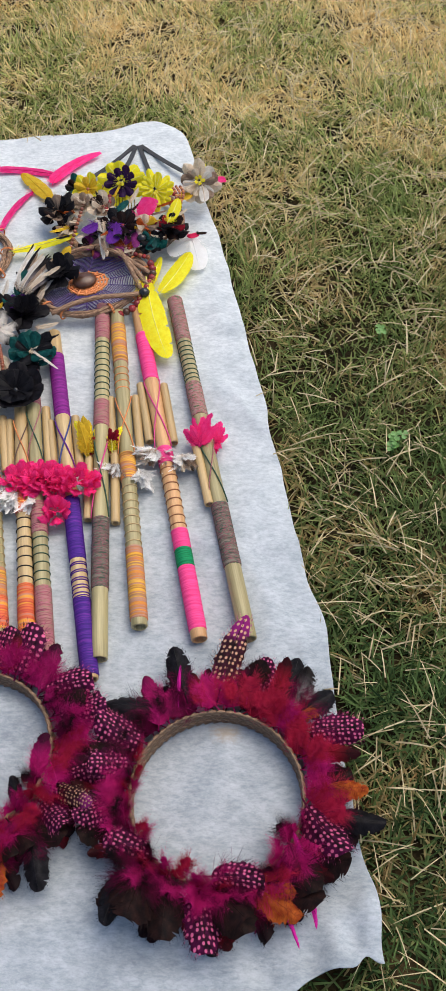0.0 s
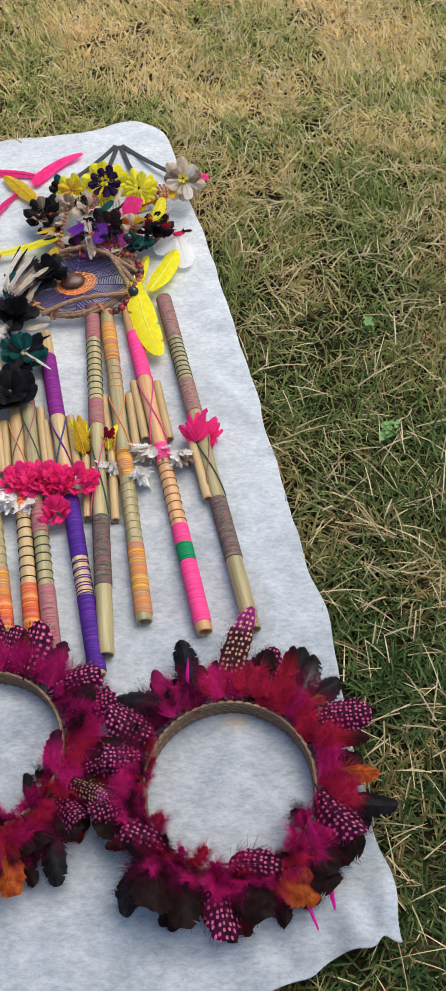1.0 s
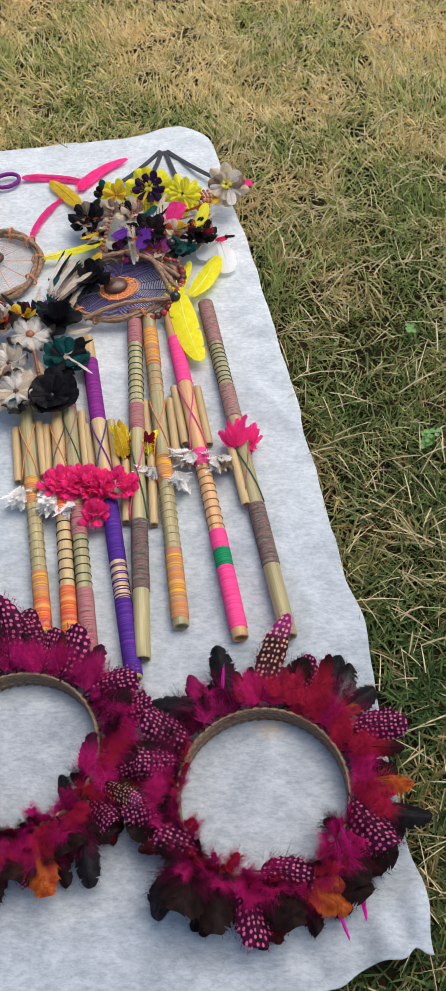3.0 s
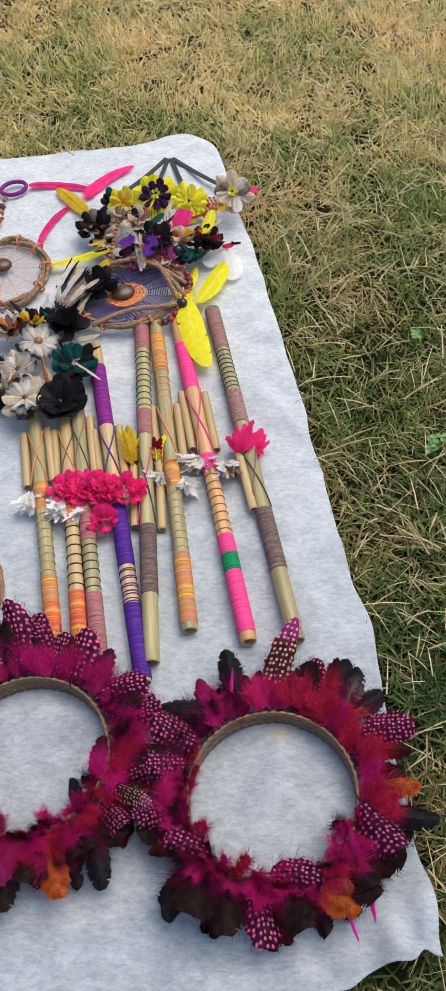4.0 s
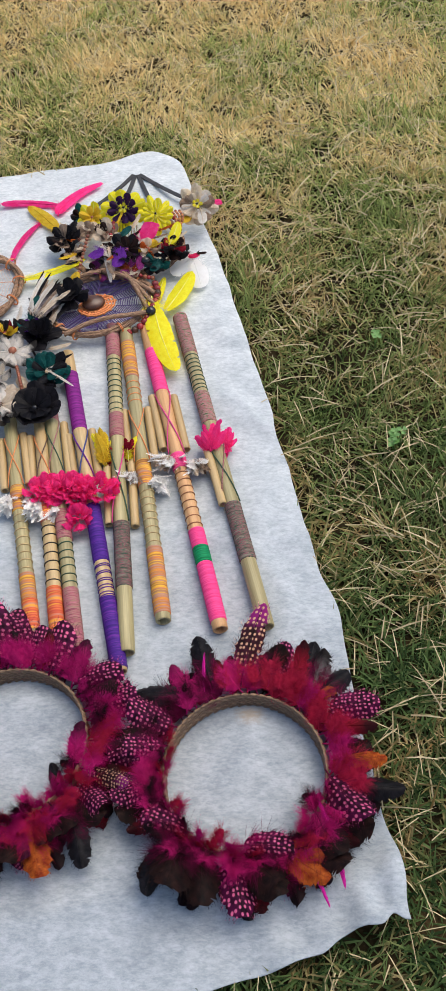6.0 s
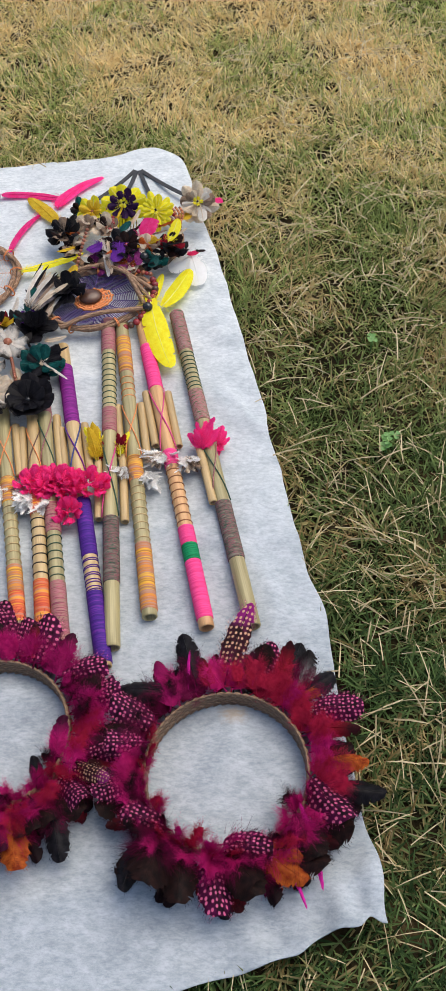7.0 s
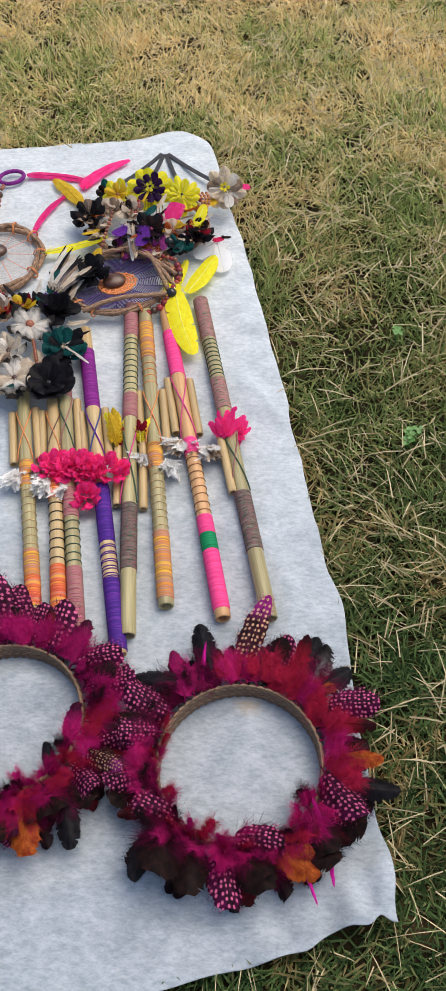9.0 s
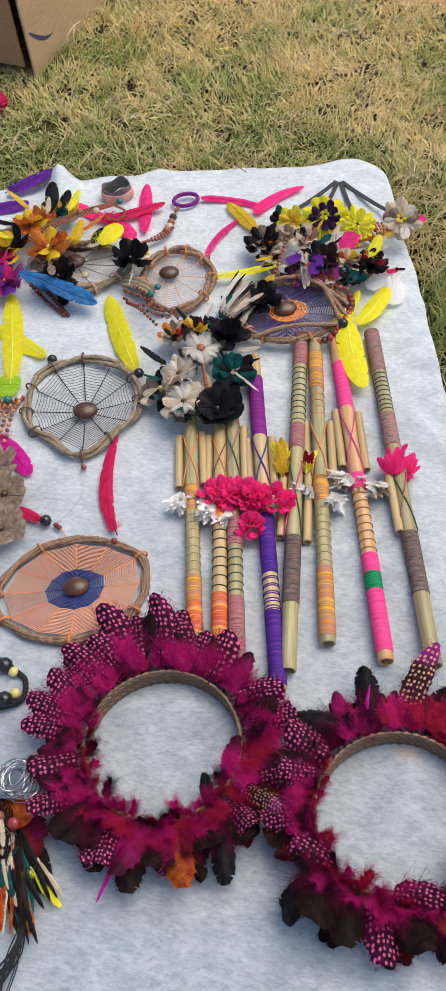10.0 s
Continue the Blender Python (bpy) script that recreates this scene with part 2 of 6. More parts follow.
MAT = {
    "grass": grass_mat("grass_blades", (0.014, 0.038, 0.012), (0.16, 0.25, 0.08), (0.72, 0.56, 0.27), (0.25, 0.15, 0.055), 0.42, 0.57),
    "straw": grained("straw", (0.36, 0.27, 0.13), (0.74, 0.62, 0.36), (30, 30, 30), None, 0.6, 0.1),
    "leaf": grained("clover_leaf", (0.10, 0.24, 0.05), (0.20, 0.40, 0.10), (120, 120, 120), None, 0.5, 0.2),
    "bamboo_green": grained("bamboo_green", (0.27, 0.225, 0.09), (0.58, 0.49, 0.25), (200, 7, 200), (900, 25, 900), 0.5, 0.15, 0.0003),
    "bamboo_tan": grained("bamboo_tan", (0.44, 0.28, 0.11), (0.68, 0.50, 0.25), (160, 9, 160), (900, 25, 900), 0.42, 0.15, 0.0003),
    "bamboo_orange": grained("bamboo_orange", (0.52, 0.25, 0.10), (0.74, 0.44, 0.20), (160, 9, 160), (900, 25, 900), 0.42, 0.15, 0.0003),
    "bark": grained("twig_bark", (0.05, 0.022, 0.012), (0.62, 0.40, 0.25), (3.0, 1.3, 1), (9, 3.5, 1), 0.75, 0.6, 0.0008, kind="UV", mid=(0.30, 0.17, 0.095)),
    "bark_grey": grained("greyish_twig_bark", (0.09, 0.065, 0.04), (0.52, 0.42, 0.27), (3.0, 1.3, 1), (9, 3.5, 1), 0.75, 0.6, 0.0008, kind="UV", mid=(0.30, 0.225, 0.135)),
    "palm": grained("plaited_palm_straw", (0.13, 0.072, 0.042), (0.42, 0.275, 0.165), (220, 220, 220), (900, 900, 900), 0.65, 0.4, 0.0006),
    "nut": grained("brown_seed", (0.045, 0.018, 0.010), (0.14, 0.06, 0.03), (70, 70, 70), None, 0.28, 0.1),
    "cardboard": grained("cardboard", (0.52, 0.34, 0.17), (0.62, 0.43, 0.23), (3, 3, 14), (40, 40, 300), 0.8, 0.1),
    "cardboard_in": grained("cardboard_inside", (0.50, 0.25, 0.12), (0.58, 0.33, 0.17), (3, 3, 14), (40, 40, 300), 0.85, 0.1),
    "navy": grained("navy_print", (0.03, 0.05, 0.12), (0.05, 0.08, 0.17), (60, 60, 60), None, 0.7, 0.0),
    "black": grained("black_leather", (0.012, 0.011, 0.011), (0.04, 0.037, 0.036), (120, 120, 120), None, 0.5, 0.3, 0.0004),
    "black_bead": grained("black_bead", (0.008, 0.008, 0.009), (0.03, 0.03, 0.03), (150, 150, 150), None, 0.2, 0.0),
    "red_bead": grained("red_seed_bead", (0.20, 0.015, 0.02), (0.42, 0.05, 0.045), (150, 150, 150), None, 0.25, 0.0, spread=0.5),
    "rust_bead": grained("rust_bead", (0.23, 0.06, 0.03), (0.44, 0.155, 0.075), (200, 200, 200), None, 0.3, 0.0, spread=0.5),
    "cream_bead": grained("cream_bead", (0.55, 0.36, 0.20), (0.80, 0.66, 0.44), (200, 200, 200), None, 0.3, 0.0),
    "yellow_bead": grained("yellow_bead", (0.66, 0.55, 0.16), (0.8, 0.72, 0.28), (200, 200, 200), None, 0.3, 0.0),
    "teal_bead": grained("teal_bead", (0.01, 0.14, 0.11), (0.03, 0.30, 0.22), (200, 200, 200), None, 0.25, 0.0),
    "silver": grained("silver_wire", (0.55, 0.55, 0.56), (0.8, 0.8, 0.8), (300, 300, 300), None, 0.25, 0.0, metal=1.0),
    "pink_ring": grained("salmon_cuff", (0.72, 0.30, 0.26), (0.86, 0.46, 0.40), (90, 90, 90), None, 0.6, 0.2),
    "grey_ring": grained("grey_cuff_lining", (0.10, 0.085, 0.075), (0.26, 0.23, 0.2), (90, 90, 90), None, 0.7, 0.3),
    "white_thread": web_mat("white_thread", (0.78, 0.76, 0.72)),
    "th_orange": web_mat("orange_thread", (0.98, 0.34, 0.11)),
    "th_pink": web_mat("pink_thread", (0.85, 0.08, 0.30)),
    "th_green": web_mat("dark_green_thread", (0.03, 0.09, 0.05)),
    "th_black": web_mat("black_thread", (0.009, 0.009, 0.010)),
    "th_brown": web_mat("brown_thread", (0.16, 0.09, 0.06)),
    "th_rust": web_mat("rust_thread", (0.42, 0.17, 0.07)),
    "th_purple": web_mat("purple_thread", (0.10, 0.055, 0.24)),
    "th_peach": web_mat("peach_thread", (0.98, 0.50, 0.33)),
    "th_blue": web_mat("navy_blue_thread", (0.045, 0.07, 0.26)),
    "th_beige": web_mat("beige_thread", (0.84, 0.66, 0.54)),
    "wrap_mauve": thread("mauve_and_green_wrap", [(0.38, (0.07, 0.15, 0.06)), (0.43, (0.42, 0.08, 0.13)), (0.48, (0.30, 0.28, 0.20)), (0.53, (0.50, 0.13, 0.18)), (0.58, (0.08, 0.17, 0.08)), (0.63, (0.40, 0.24, 0.22))], 5.0, 0.65, 0.9),
    "wrap_dark": thread("dark_mauve_green_wrap", [(0.38, (0.035, 0.075, 0.05)), (0.43, (0.24, 0.07, 0.09)), (0.47, (0.07, 0.11, 0.07)), (0.51, (0.20, 0.15, 0.12)), (0.55, (0.27, 0.08, 0.11)), (0.59, (0.045, 0.09, 0.06)), (0.64, (0.22, 0.19, 0.15))], 3.2, 0.65, 0.8),
    "wrap_rose": thread("dusty_rose_wrap", [(0.38, (0.22, 0.05, 0.08)), (0.44, (0.50, 0.15, 0.19)), (0.50, (0.24, 0.22, 0.12)), (0.55, (0.52, 0.18, 0.22)), (0.62, (0.30, 0.10, 0.11))]),
    "wrap_pink": thread("bright_pink_wrap", [(0.36, (0.80, 0.04, 0.20)), (0.6, (0.95, 0.09, 0.30))]),
    "wrap_green": thread("emerald_wrap", [(0.36, (0.0, 0.15, 0.05)), (0.6, (0.01, 0.27, 0.10))]),
    "wrap_purple": thread("purple_wrap", [(0.40, (0.045, 0.015, 0.17)), (0.50, (0.09, 0.02, 0.26)), (0.56, (0.07, 0.02, 0.24)), (0.64, (0.17, 0.03, 0.30))]),
    "wrap_violet": thread("violet_wrap", [(0.38, (0.13, 0.012, 0.14)), (0.6, (0.28, 0.027, 0.26))]),
    "wrap_fire": thread("orange_yellow_red_wrap", [(0.34, (0.78, 0.20, 0.04)), (0.41, (0.84, 0.42, 0.04)), (0.47, (0.56, 0.07, 0.05)), (0.52, (0.74, 0.17, 0.05)), (0.57, (0.52, 0.22, 0.17)), (0.63, (0.82, 0.36, 0.05))], 1.1, 0.65, 0.05),
    "wrap_sun": thread("ochre_orange_wrap", [(0.34, (0.40, 0.20, 0.10)), (0.40, (0.84, 0.48, 0.06)), (0.45, (0.50, 0.17, 0.06)), (0.50, (0.46, 0.26, 0.19)), (0.54, (0.62, 0.20, 0.05)), (0.59, (0.84, 0.46, 0.05)), (0.65, (0.34, 0.13, 0.05))], 1.0, 0.65, 0.05),
    "spot": plume("spotted_magenta_plume", (0.012, 0.003, 0.010), (0.15, 0.008, 0.075), spots=(0.80, 0.16, 0.33)),
    "spot_cream": plume("spotted_brown_plume", (0.03, 0.012, 0.012), (0.10, 0.02, 0.04), spots=(0.72, 0.42, 0.26), tips=(6.0, 7.4, (0.30, 0.02, 0.18))),
    "magenta": plume("magenta_plume", (0.30, 0.005, 0.09), (0.55, 0.014, 0.18), (3.2, 5.0, (0.05, 0.004, 0.02))),
    "down_pink": plume("soft_pink_down", (0.44, 0.007, 0.13), (0.72, 0.026, 0.24), streak=0.3),
    "down_red": plume("soft_red_down", (0.40, 0.010, 0.05), (0.66, 0.03, 0.09), streak=0.3),
    "crimson": plume("crimson_plume", (0.20, 0.006, 0.018), (0.50, 0.016, 0.04), (3.2, 5.0, (0.035, 0.006, 0.008))),
    "wine": plume("wine_plume", (0.10, 0.004, 0.032), (0.28, 0.008, 0.085), (2.8, 4.2, (0.012, 0.005, 0.007))),
    "dark": plume("dark_brown_plume", (0.010, 0.006, 0.006), (0.042, 0.017, 0.014)),
    "rust": plume("rust_orange_plume", (0.34, 0.04, 0.010), (0.80, 0.20, 0.03), streak=0.9),
    "pink": plume("hot_pink_plume", (0.95, 0.02, 0.21), (0.99, 0.08, 0.33), streak=0.2),
    "yellow": plume("yellow_plume", (0.93, 0.80, 0.015), (0.98, 0.92, 0.05), gloss=0.45, streak=0.2),
    "gold": plume("golden_plume", (0.75, 0.46, 0.02), (0.90, 0.66, 0.06), streak=0.38),
    "white": plume("white_plume", (0.74, 0.68, 0.60), (0.92, 0.88, 0.80), streak=0.38),
    "white_b": plume("black_tipped_white_plume", (0.78, 0.70, 0.60), (0.95, 0.91, 0.83), (1.5, 2.4, (0.03, 0.025, 0.022)), streak=0.38),
    "tuft_white": plume("fluffy_white_plume", (0.93, 0.91, 0.87), (0.98, 0.97, 0.94), streak=0.05),
    "cream": plume("cream_grey_plume", (0.68, 0.52, 0.36), (0.92, 0.82, 0.66), streak=0.38),
    "taupe": plume("taupe_plume", (0.27, 0.175, 0.12), (0.58, 0.44, 0.32)),
    "black_f": plume("black_plume", (0.006, 0.006, 0.008), (0.025, 0.022, 0.026), gloss=0.35),
    "teal": plume("teal_plume", (0.004, 0.05, 0.05), (0.02, 0.17, 0.15), gloss=0.35),
    "violet": plume("violet_plume", (0.12, 0.02, 0.28), (0.24, 0.05, 0.46)),
    "orange": plume("orange_plume", (0.72, 0.18, 0.03), (0.86, 0.36, 0.08)),
    "blue": plume("blue_plume", (0.02, 0.13, 0.42), (0.06, 0.30, 0.62), gloss=0.35),
    "lime": plume("lime_plume", (0.36, 0.66, 0.02), (0.55, 0.80, 0.06)),
    "quill_yellow": grained("yellow_quill", (0.90, 0.84, 0.12), (0.97, 0.93, 0.30), (200, 200, 200), None, 0.5, 0.0),
    "crimson_f": plume("cerise_plume", (0.62, 0.012, 0.08), (0.74, 0.03, 0.13), streak=0.38),
    "magenta_f": plume("bright_magenta_plume", (0.72, 0.01, 0.32), (0.85, 0.03, 0.44)),
    "violet_d": plume("deep_violet_plume", (0.025, 0.012, 0.05), (0.07, 0.02, 0.11)),
    "orange_bead": grained("orange_bead", (0.62, 0.20, 0.06), (0.80, 0.36, 0.14), (200, 200, 200), None, 0.3, 0.0),
    "grizzle": plume("grizzled_grey_plume", (0.02, 0.016, 0.018), (0.52, 0.44, 0.44), (2.6, 4.4, (0.015, 0.012, 0.012)), streak=0.9),
    "plum": plume("plum_plume", (0.20, 0.02, 0.14), (0.42, 0.06, 0.30)),
}


def cloth_mat():
    m, nt, b = nodes_of("white_nonwoven_cloth", 0.85)
    b.inputs["Specular IOR Level"].default_value = 0.15
    big = add(nt, "ShaderNodeTexNoise", Scale=1.0, Detail=5.0, Roughness=0.65)
    nt.links.new(coords(nt, "Object", (26, 36, 10)), big.inputs["Vector"])
    fib = add(nt, "ShaderNodeTexNoise", Scale=1.0, Detail=6.0, Roughness=0.75)
    nt.links.new(coords(nt, "Object", (130, 270, 200)), fib.inputs["Vector"])
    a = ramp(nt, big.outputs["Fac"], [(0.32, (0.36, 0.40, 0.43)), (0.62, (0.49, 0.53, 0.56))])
    # shade painted into the white: bluish grey at the near end, paler far off
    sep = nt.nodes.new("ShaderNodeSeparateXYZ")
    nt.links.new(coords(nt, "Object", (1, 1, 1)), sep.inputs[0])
    fade_noise = add(nt, "ShaderNodeTexNoise", Scale=5.0, Detail=4.0)
    nt.links.new(coords(nt, "Object", (1, 1, 1)), fade_noise.inputs["Vector"])
    lit_end = ramp(nt, math_node(nt, "ADD", sep.outputs["Y"], math_node(nt, "MULTIPLY", math_node(nt, "SUBTRACT", fade_noise.outputs["Fac"], 0.5), 0.8)), [(0.0, (0, 0, 0)), (0.62, (1, 1, 1))])
    a = blend(nt, lit_end, a, ramp(nt, big.outputs["Fac"], [(0.34, (0.57, 0.61, 0.62)), (0.60, (0.70, 0.73, 0.73))]))
    g = ramp(nt, fib.outputs["Fac"], [(0.36, (0.66, 0.69, 0.71)), (0.60, (1, 1, 1))])
    col = blend(nt, 0.8, a, g, "MULTIPLY")
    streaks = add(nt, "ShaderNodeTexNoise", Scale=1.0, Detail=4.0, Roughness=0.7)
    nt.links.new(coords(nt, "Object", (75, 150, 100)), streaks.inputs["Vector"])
    col = blend(nt, math_node(nt, "MULTIPLY", math_node(nt, "SUBTRACT", 1.0, lit_end), 0.5), col, ramp(nt, streaks.outputs["Fac"], [(0.33, (0.66, 0.70, 0.74)), (0.52, (1, 1, 1))]), "MULTIPLY")
    # a small tan stain
    d = nt.nodes.new("ShaderNodeVectorMath")
    d.operation = "LENGTH"
    nt.links.new(coords(nt, "Object", (1.0, 1.4, 0.0)), d.inputs[0])
    near = math_node(nt, "ADD", math_node(nt, "MULTIPLY", d.outputs["Value"], 40.0), math_node(nt, "MULTIPLY", math_node(nt, "SUBTRACT", fib.outputs["Fac"], 0.5), 1.6))
    spot = ramp(nt, near, [(0.15, (0.6, 0.6, 0.6)), (0.75, (0, 0, 0))])
    col = blend(nt, spot, col, (0.52, 0.40, 0.27))
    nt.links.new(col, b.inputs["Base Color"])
    bump(nt, b, fib.outputs["Fac"], 0.35, 0.0008)
    return m


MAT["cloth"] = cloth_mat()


# ---- building helpers ----
class Shape:
    """Vertices, faces, a UV for each vertex and a material slot for each face."""

    def __init__(self):
        self.v, self.f, self.uv, self.s = [], [], [], []

    def tube(self, pts, radii, n=8, slot=0, caps=True, closed=False):
        pts = [Vector(p) for p in pts]
        if isinstance(radii, (int, float)):
            radii = [radii] * len(pts)
        first, k, along, up = len(self.v), len(pts), 0.0, None
        for i, p in enumerate(pts):
            a, c = (pts[i - 1], pts[(i + 1) % k]) if closed else (pts[max(i - 1, 0)], pts[min(i + 1, k - 1)])
            d = (c - a).normalized()
            if up is None:
                up = Vector((0, 0, 1)) if abs(d.z) < 0.9 else Vector((1, 0, 0))
            side = d.cross(up).normalized()
            up = side.cross(d).normalized()
            along += (p - pts[i - 1]).length * 100 if i else 0
            for j in range(n):
                ang = math.tau * j / n
                self.v.append(p + radii[i] * (math.cos(ang) * side + math.sin(ang) * up))
                self.uv.append((j / n * 4, along))
        for i in range(k if closed else k - 1):
            for j in range(n):
                a, b2 = first + i * n, first + (i + 1) % k * n
                self.f.append((a + j, a + (j + 1) % n, b2 + (j + 1) % n, b2 + j))
                self.s.append(slot)
        if caps and not closed:
            self.f += [tuple(first + j for j in reversed(range(n))), tuple(first + (k - 1) * n + j for j in range(n))]
            self.s += [slot, slot]
        return self

    def lathe(self, profile, n=14, slot=0, close=False):
        """Profile of (y, radius) turned round the y axis."""
        first, k = len(self.v), len(profile)
        for y, r in profile:
            for j in range(n):
                ang = math.tau * j / n
                self.v.append(Vector((r * math.cos(ang), y, r * math.sin(ang))))
                self.uv.append((j / n * 4, y * 100))
        for i in range(k if close else k - 1):
            for j in range(n):
                a, b2 = first + i * n, first + (i + 1) % k * n
                self.f.append((a + j, b2 + j, b2 + (j + 1) % n, a + (j + 1) % n))
                self.s.append(slot)
        return self

    def ball(self, c, rx, ry, rz, n=10, rings=7, slot=0):
        first = len(self.v)
        for i in range(rings + 1):
            th = math.pi * i / rings
            for j in range(n):
                ph = math.tau * j / n
                self.v.append(Vector(c) + Vector((rx * math.sin(th) * math.cos(ph), ry * math.sin(th) * math.sin(ph), rz * math.cos(th))))
                self.uv.append((j / n, i / rings))
        for i in range(rings):
            for j in range(n):
                a, b2 = first + i * n, first + (i + 1) * n
                self.f.append((a + j, b2 + j, b2 + (j + 1) % n, a + (j + 1) % n))
                self.s.append(slot)
        return self

    def strip(self, left, right, uvl, uvr, slot=0):
        first, k = len(self.v), len(left)
        self.v += [Vector(p) for p in left] + [Vector(p) for p in right]
        self.uv += list(uvl) + list(uvr)
        for i in range(k - 1):
            self.f.append((first + i, first + i + 1, first + k + i + 1, first + k + i))
            self.s.append(slot)
        return self

    def mesh(self, name, mats, smooth=True):
        me = bpy.data.meshes.new(name)
        me.from_pydata([tuple(p) for p in self.v], [], self.f)
        layer = me.uv_layers.new(name="UVMap")
        idx = np.empty(len(me.loops), dtype=np.int32)
        me.loops.foreach_get("vertex_index", idx)
        layer.data.foreach_set("uv", np.array(self.uv, dtype=np.float32)[idx].ravel())
        for m in mats:
            me.materials.append(MAT[m] if isinstance(m, str) else m)
        me.polygons.foreach_set("material_index", np.array(self.s, dtype=np.int32))
        if smooth:
            me.polygons.foreach_set("use_smooth", np.ones(len(me.polygons), dtype=bool))
        me.update()
        return me


def part(name, mesh, parent, m=None, label=""):
    ob = new(name, mesh)
    ob.parent = parent
    if m is not None:
        ob.matrix_basis = m
    if label:
        tagged(ob, label)
    return ob


def thing(name, m, label, category, group=""):
    ob = new(name)
    ob.empty_display_size = 0.05
    ob.matrix_basis = m
    return tagged(ob, label, category, group)


def feather(rng, L, W, vane, fluff=None, fluff_part=0.3, curl=0.15, cup=0.25, split=0.06, tip=0.6, bow=0.0, nb=18, hairs=110, fringe=46, ragged=0.05, fray=0.12):
    """A feather along +y from its quill at the origin, its face up: a domed vane with a frayed rim, and down at the base."""
    sh = Shape()

    def spine(s):
        return Vector((bow * L * s * s, L * s, curl * L * s * s))

    def half(s):
        a = min(1.0, max(0.0, (s + 0.02) / 0.36)) ** 0.6
        return 0.5 * W * a * max(0.0, 1 - max(0.0, (s - tip) / (1 - tip)) ** 2.0) ** 0.5

    start = 0.03 + fluff_part * 0.2
    grid = []
    for i in range(nb + 1):
        s = start + (1 - start) * i / nb
        row, base = {}, spine(s)
        for side in (-1, 1):
            w = half(s) * (1 - ragged * rng.random())
            for q in (0, 0.35, 0.7, 1.0):
                if q == 0 and side == 1:
                    continue
                fwd = w * 0.30 * q ** 1.5 * (1 - 0.6 * s)
                p = base + Vector((side * w * q, fwd, 2 * curl * s * fwd - cup * w * q * q * 1.3 + 0.02 * W * q * (rng.random() - 0.5)))
                row[side * q] = len(sh.v)
                sh.v.append(p)
                sh.uv.append((side * w * q * 100, p.y * 100))
        grid.append(row)
    cols = (-1.0, -0.7, -0.35, 0, 0.35, 0.7, 1.0)
    for i in range(nb):
        for c0, c1 in zip(cols, cols[1:]):
            key = [grid[i][c0], grid[i][c1], grid[i + 1][c1], grid[i + 1][c0]]
            if max(abs(c0), abs(c1)) == 1.0 and rng.random() < split:
                key.pop(2 if c1 == 1.0 else 3)
            sh.f.append(tuple(key))
            sh.s.append(0)

    def hair(root, d, ln, th, bend, slot):
        p = sh.v[root]
        off = Vector((-d.y, d.x, 0.0001)).normalized() * th
        k = len(sh.v)
        mid = p + d * ln * 0.5 + bend * ln * 0.2
        for q in (mid - off, mid + off, p + d * ln + bend * ln):
            sh.v.append(q)
            sh.uv.append((q.x * 100, q.y * 100))
        sh.f += [(root, k, k + 1), (k, k + 2, k + 1)]
        sh.s += [slot, slot]

    for i in range(fringe):
        r = grid[int((0.25 + 0.75 * rng.random()) * nb)]
        side = rng.choice((-1.0, 1.0))
        d = Vector((side * (0.25 + 0.45 * rng.random()), 0.7 + 0.7 * rng.random(), (rng.random() - 0.6) * 0.4)).normalized()
        hair(r[side], d, W * (0.03 + fray * rng.random() ** 2), 0.00007 + 0.00007 * rng.random(), Vector((0, 0, (rng.random() - 0.6) * 0.3)), 0)
    for i in range(int(3.0 * hairs) if fluff else 0):
        r = grid[int(fluff_part * rng.random() ** 1.2 * nb)]
        side = rng.choice((-1, 1))
        d = Vector((side * (0.25 + rng.random()), 1.3 * rng.random() - 0.15, (rng.random() - 0.3) * 0.9)).normalized()
        hair(r[0.35 * side if rng.random() < 0.6 else 0], d, W * (0.35 + 0.45 * rng.random()), 0.00008 + 0.00009 * rng.random(), Vector((0, 0.4 * rng.random(), (rng.random() - 0.5) * 0.6)), 1)
    sh.tube([spine(s) + Vector((0, 0, 0.0002)) for s in (0.0, 0.2, 0.5, 0.8, 0.96)], [0.0009 * q * min(1, W / 0.018 + 0.25) for q in (1, 0.9, 0.65, 0.4, 0.15)], 5, 2)
    return sh.mesh("feather", [vane, fluff or vane, QUILL.get(vane, vane)])


QUILL = {"yellow": "quill_yellow", "white": "cream", "spot": "wine", "spot_cream": "wine"}
rng = random.Random(7)

# ---- ground ----
GROUND = -0.022


def edge_x(y):
    return 0.112 - 0.2 * y - 0.06 * y * y + 0.008 * math.exp(-((y - 0.10) / 0.07) ** 2) - 0.003 * math.exp(-((y - 0.30) / 0.05) ** 2)


def inside_cloth(x, y, grow=0.0):
    """Under the cloth, a little in from its rim (arrays)."""
    top = 0.99 - 0.02 + 0.19 * (x + 0.13) - 0.16 * np.clip(-0.6 - x, 0, 1)
    bottom = -0.197 + 0.34 * (x - 0.15)
    return (x < 0.112 - 0.2 * y - 0.06 * y * y + 0.008 * np.exp(-((y - 0.10) / 0.07) ** 2) - 0.012 + grow) & (y < top - 0.02 + 3 * grow) & (y > bottom + 0.012 - grow) & (x > -0.81 - 0.256 * (y + 0.54) + 0.012 - grow)


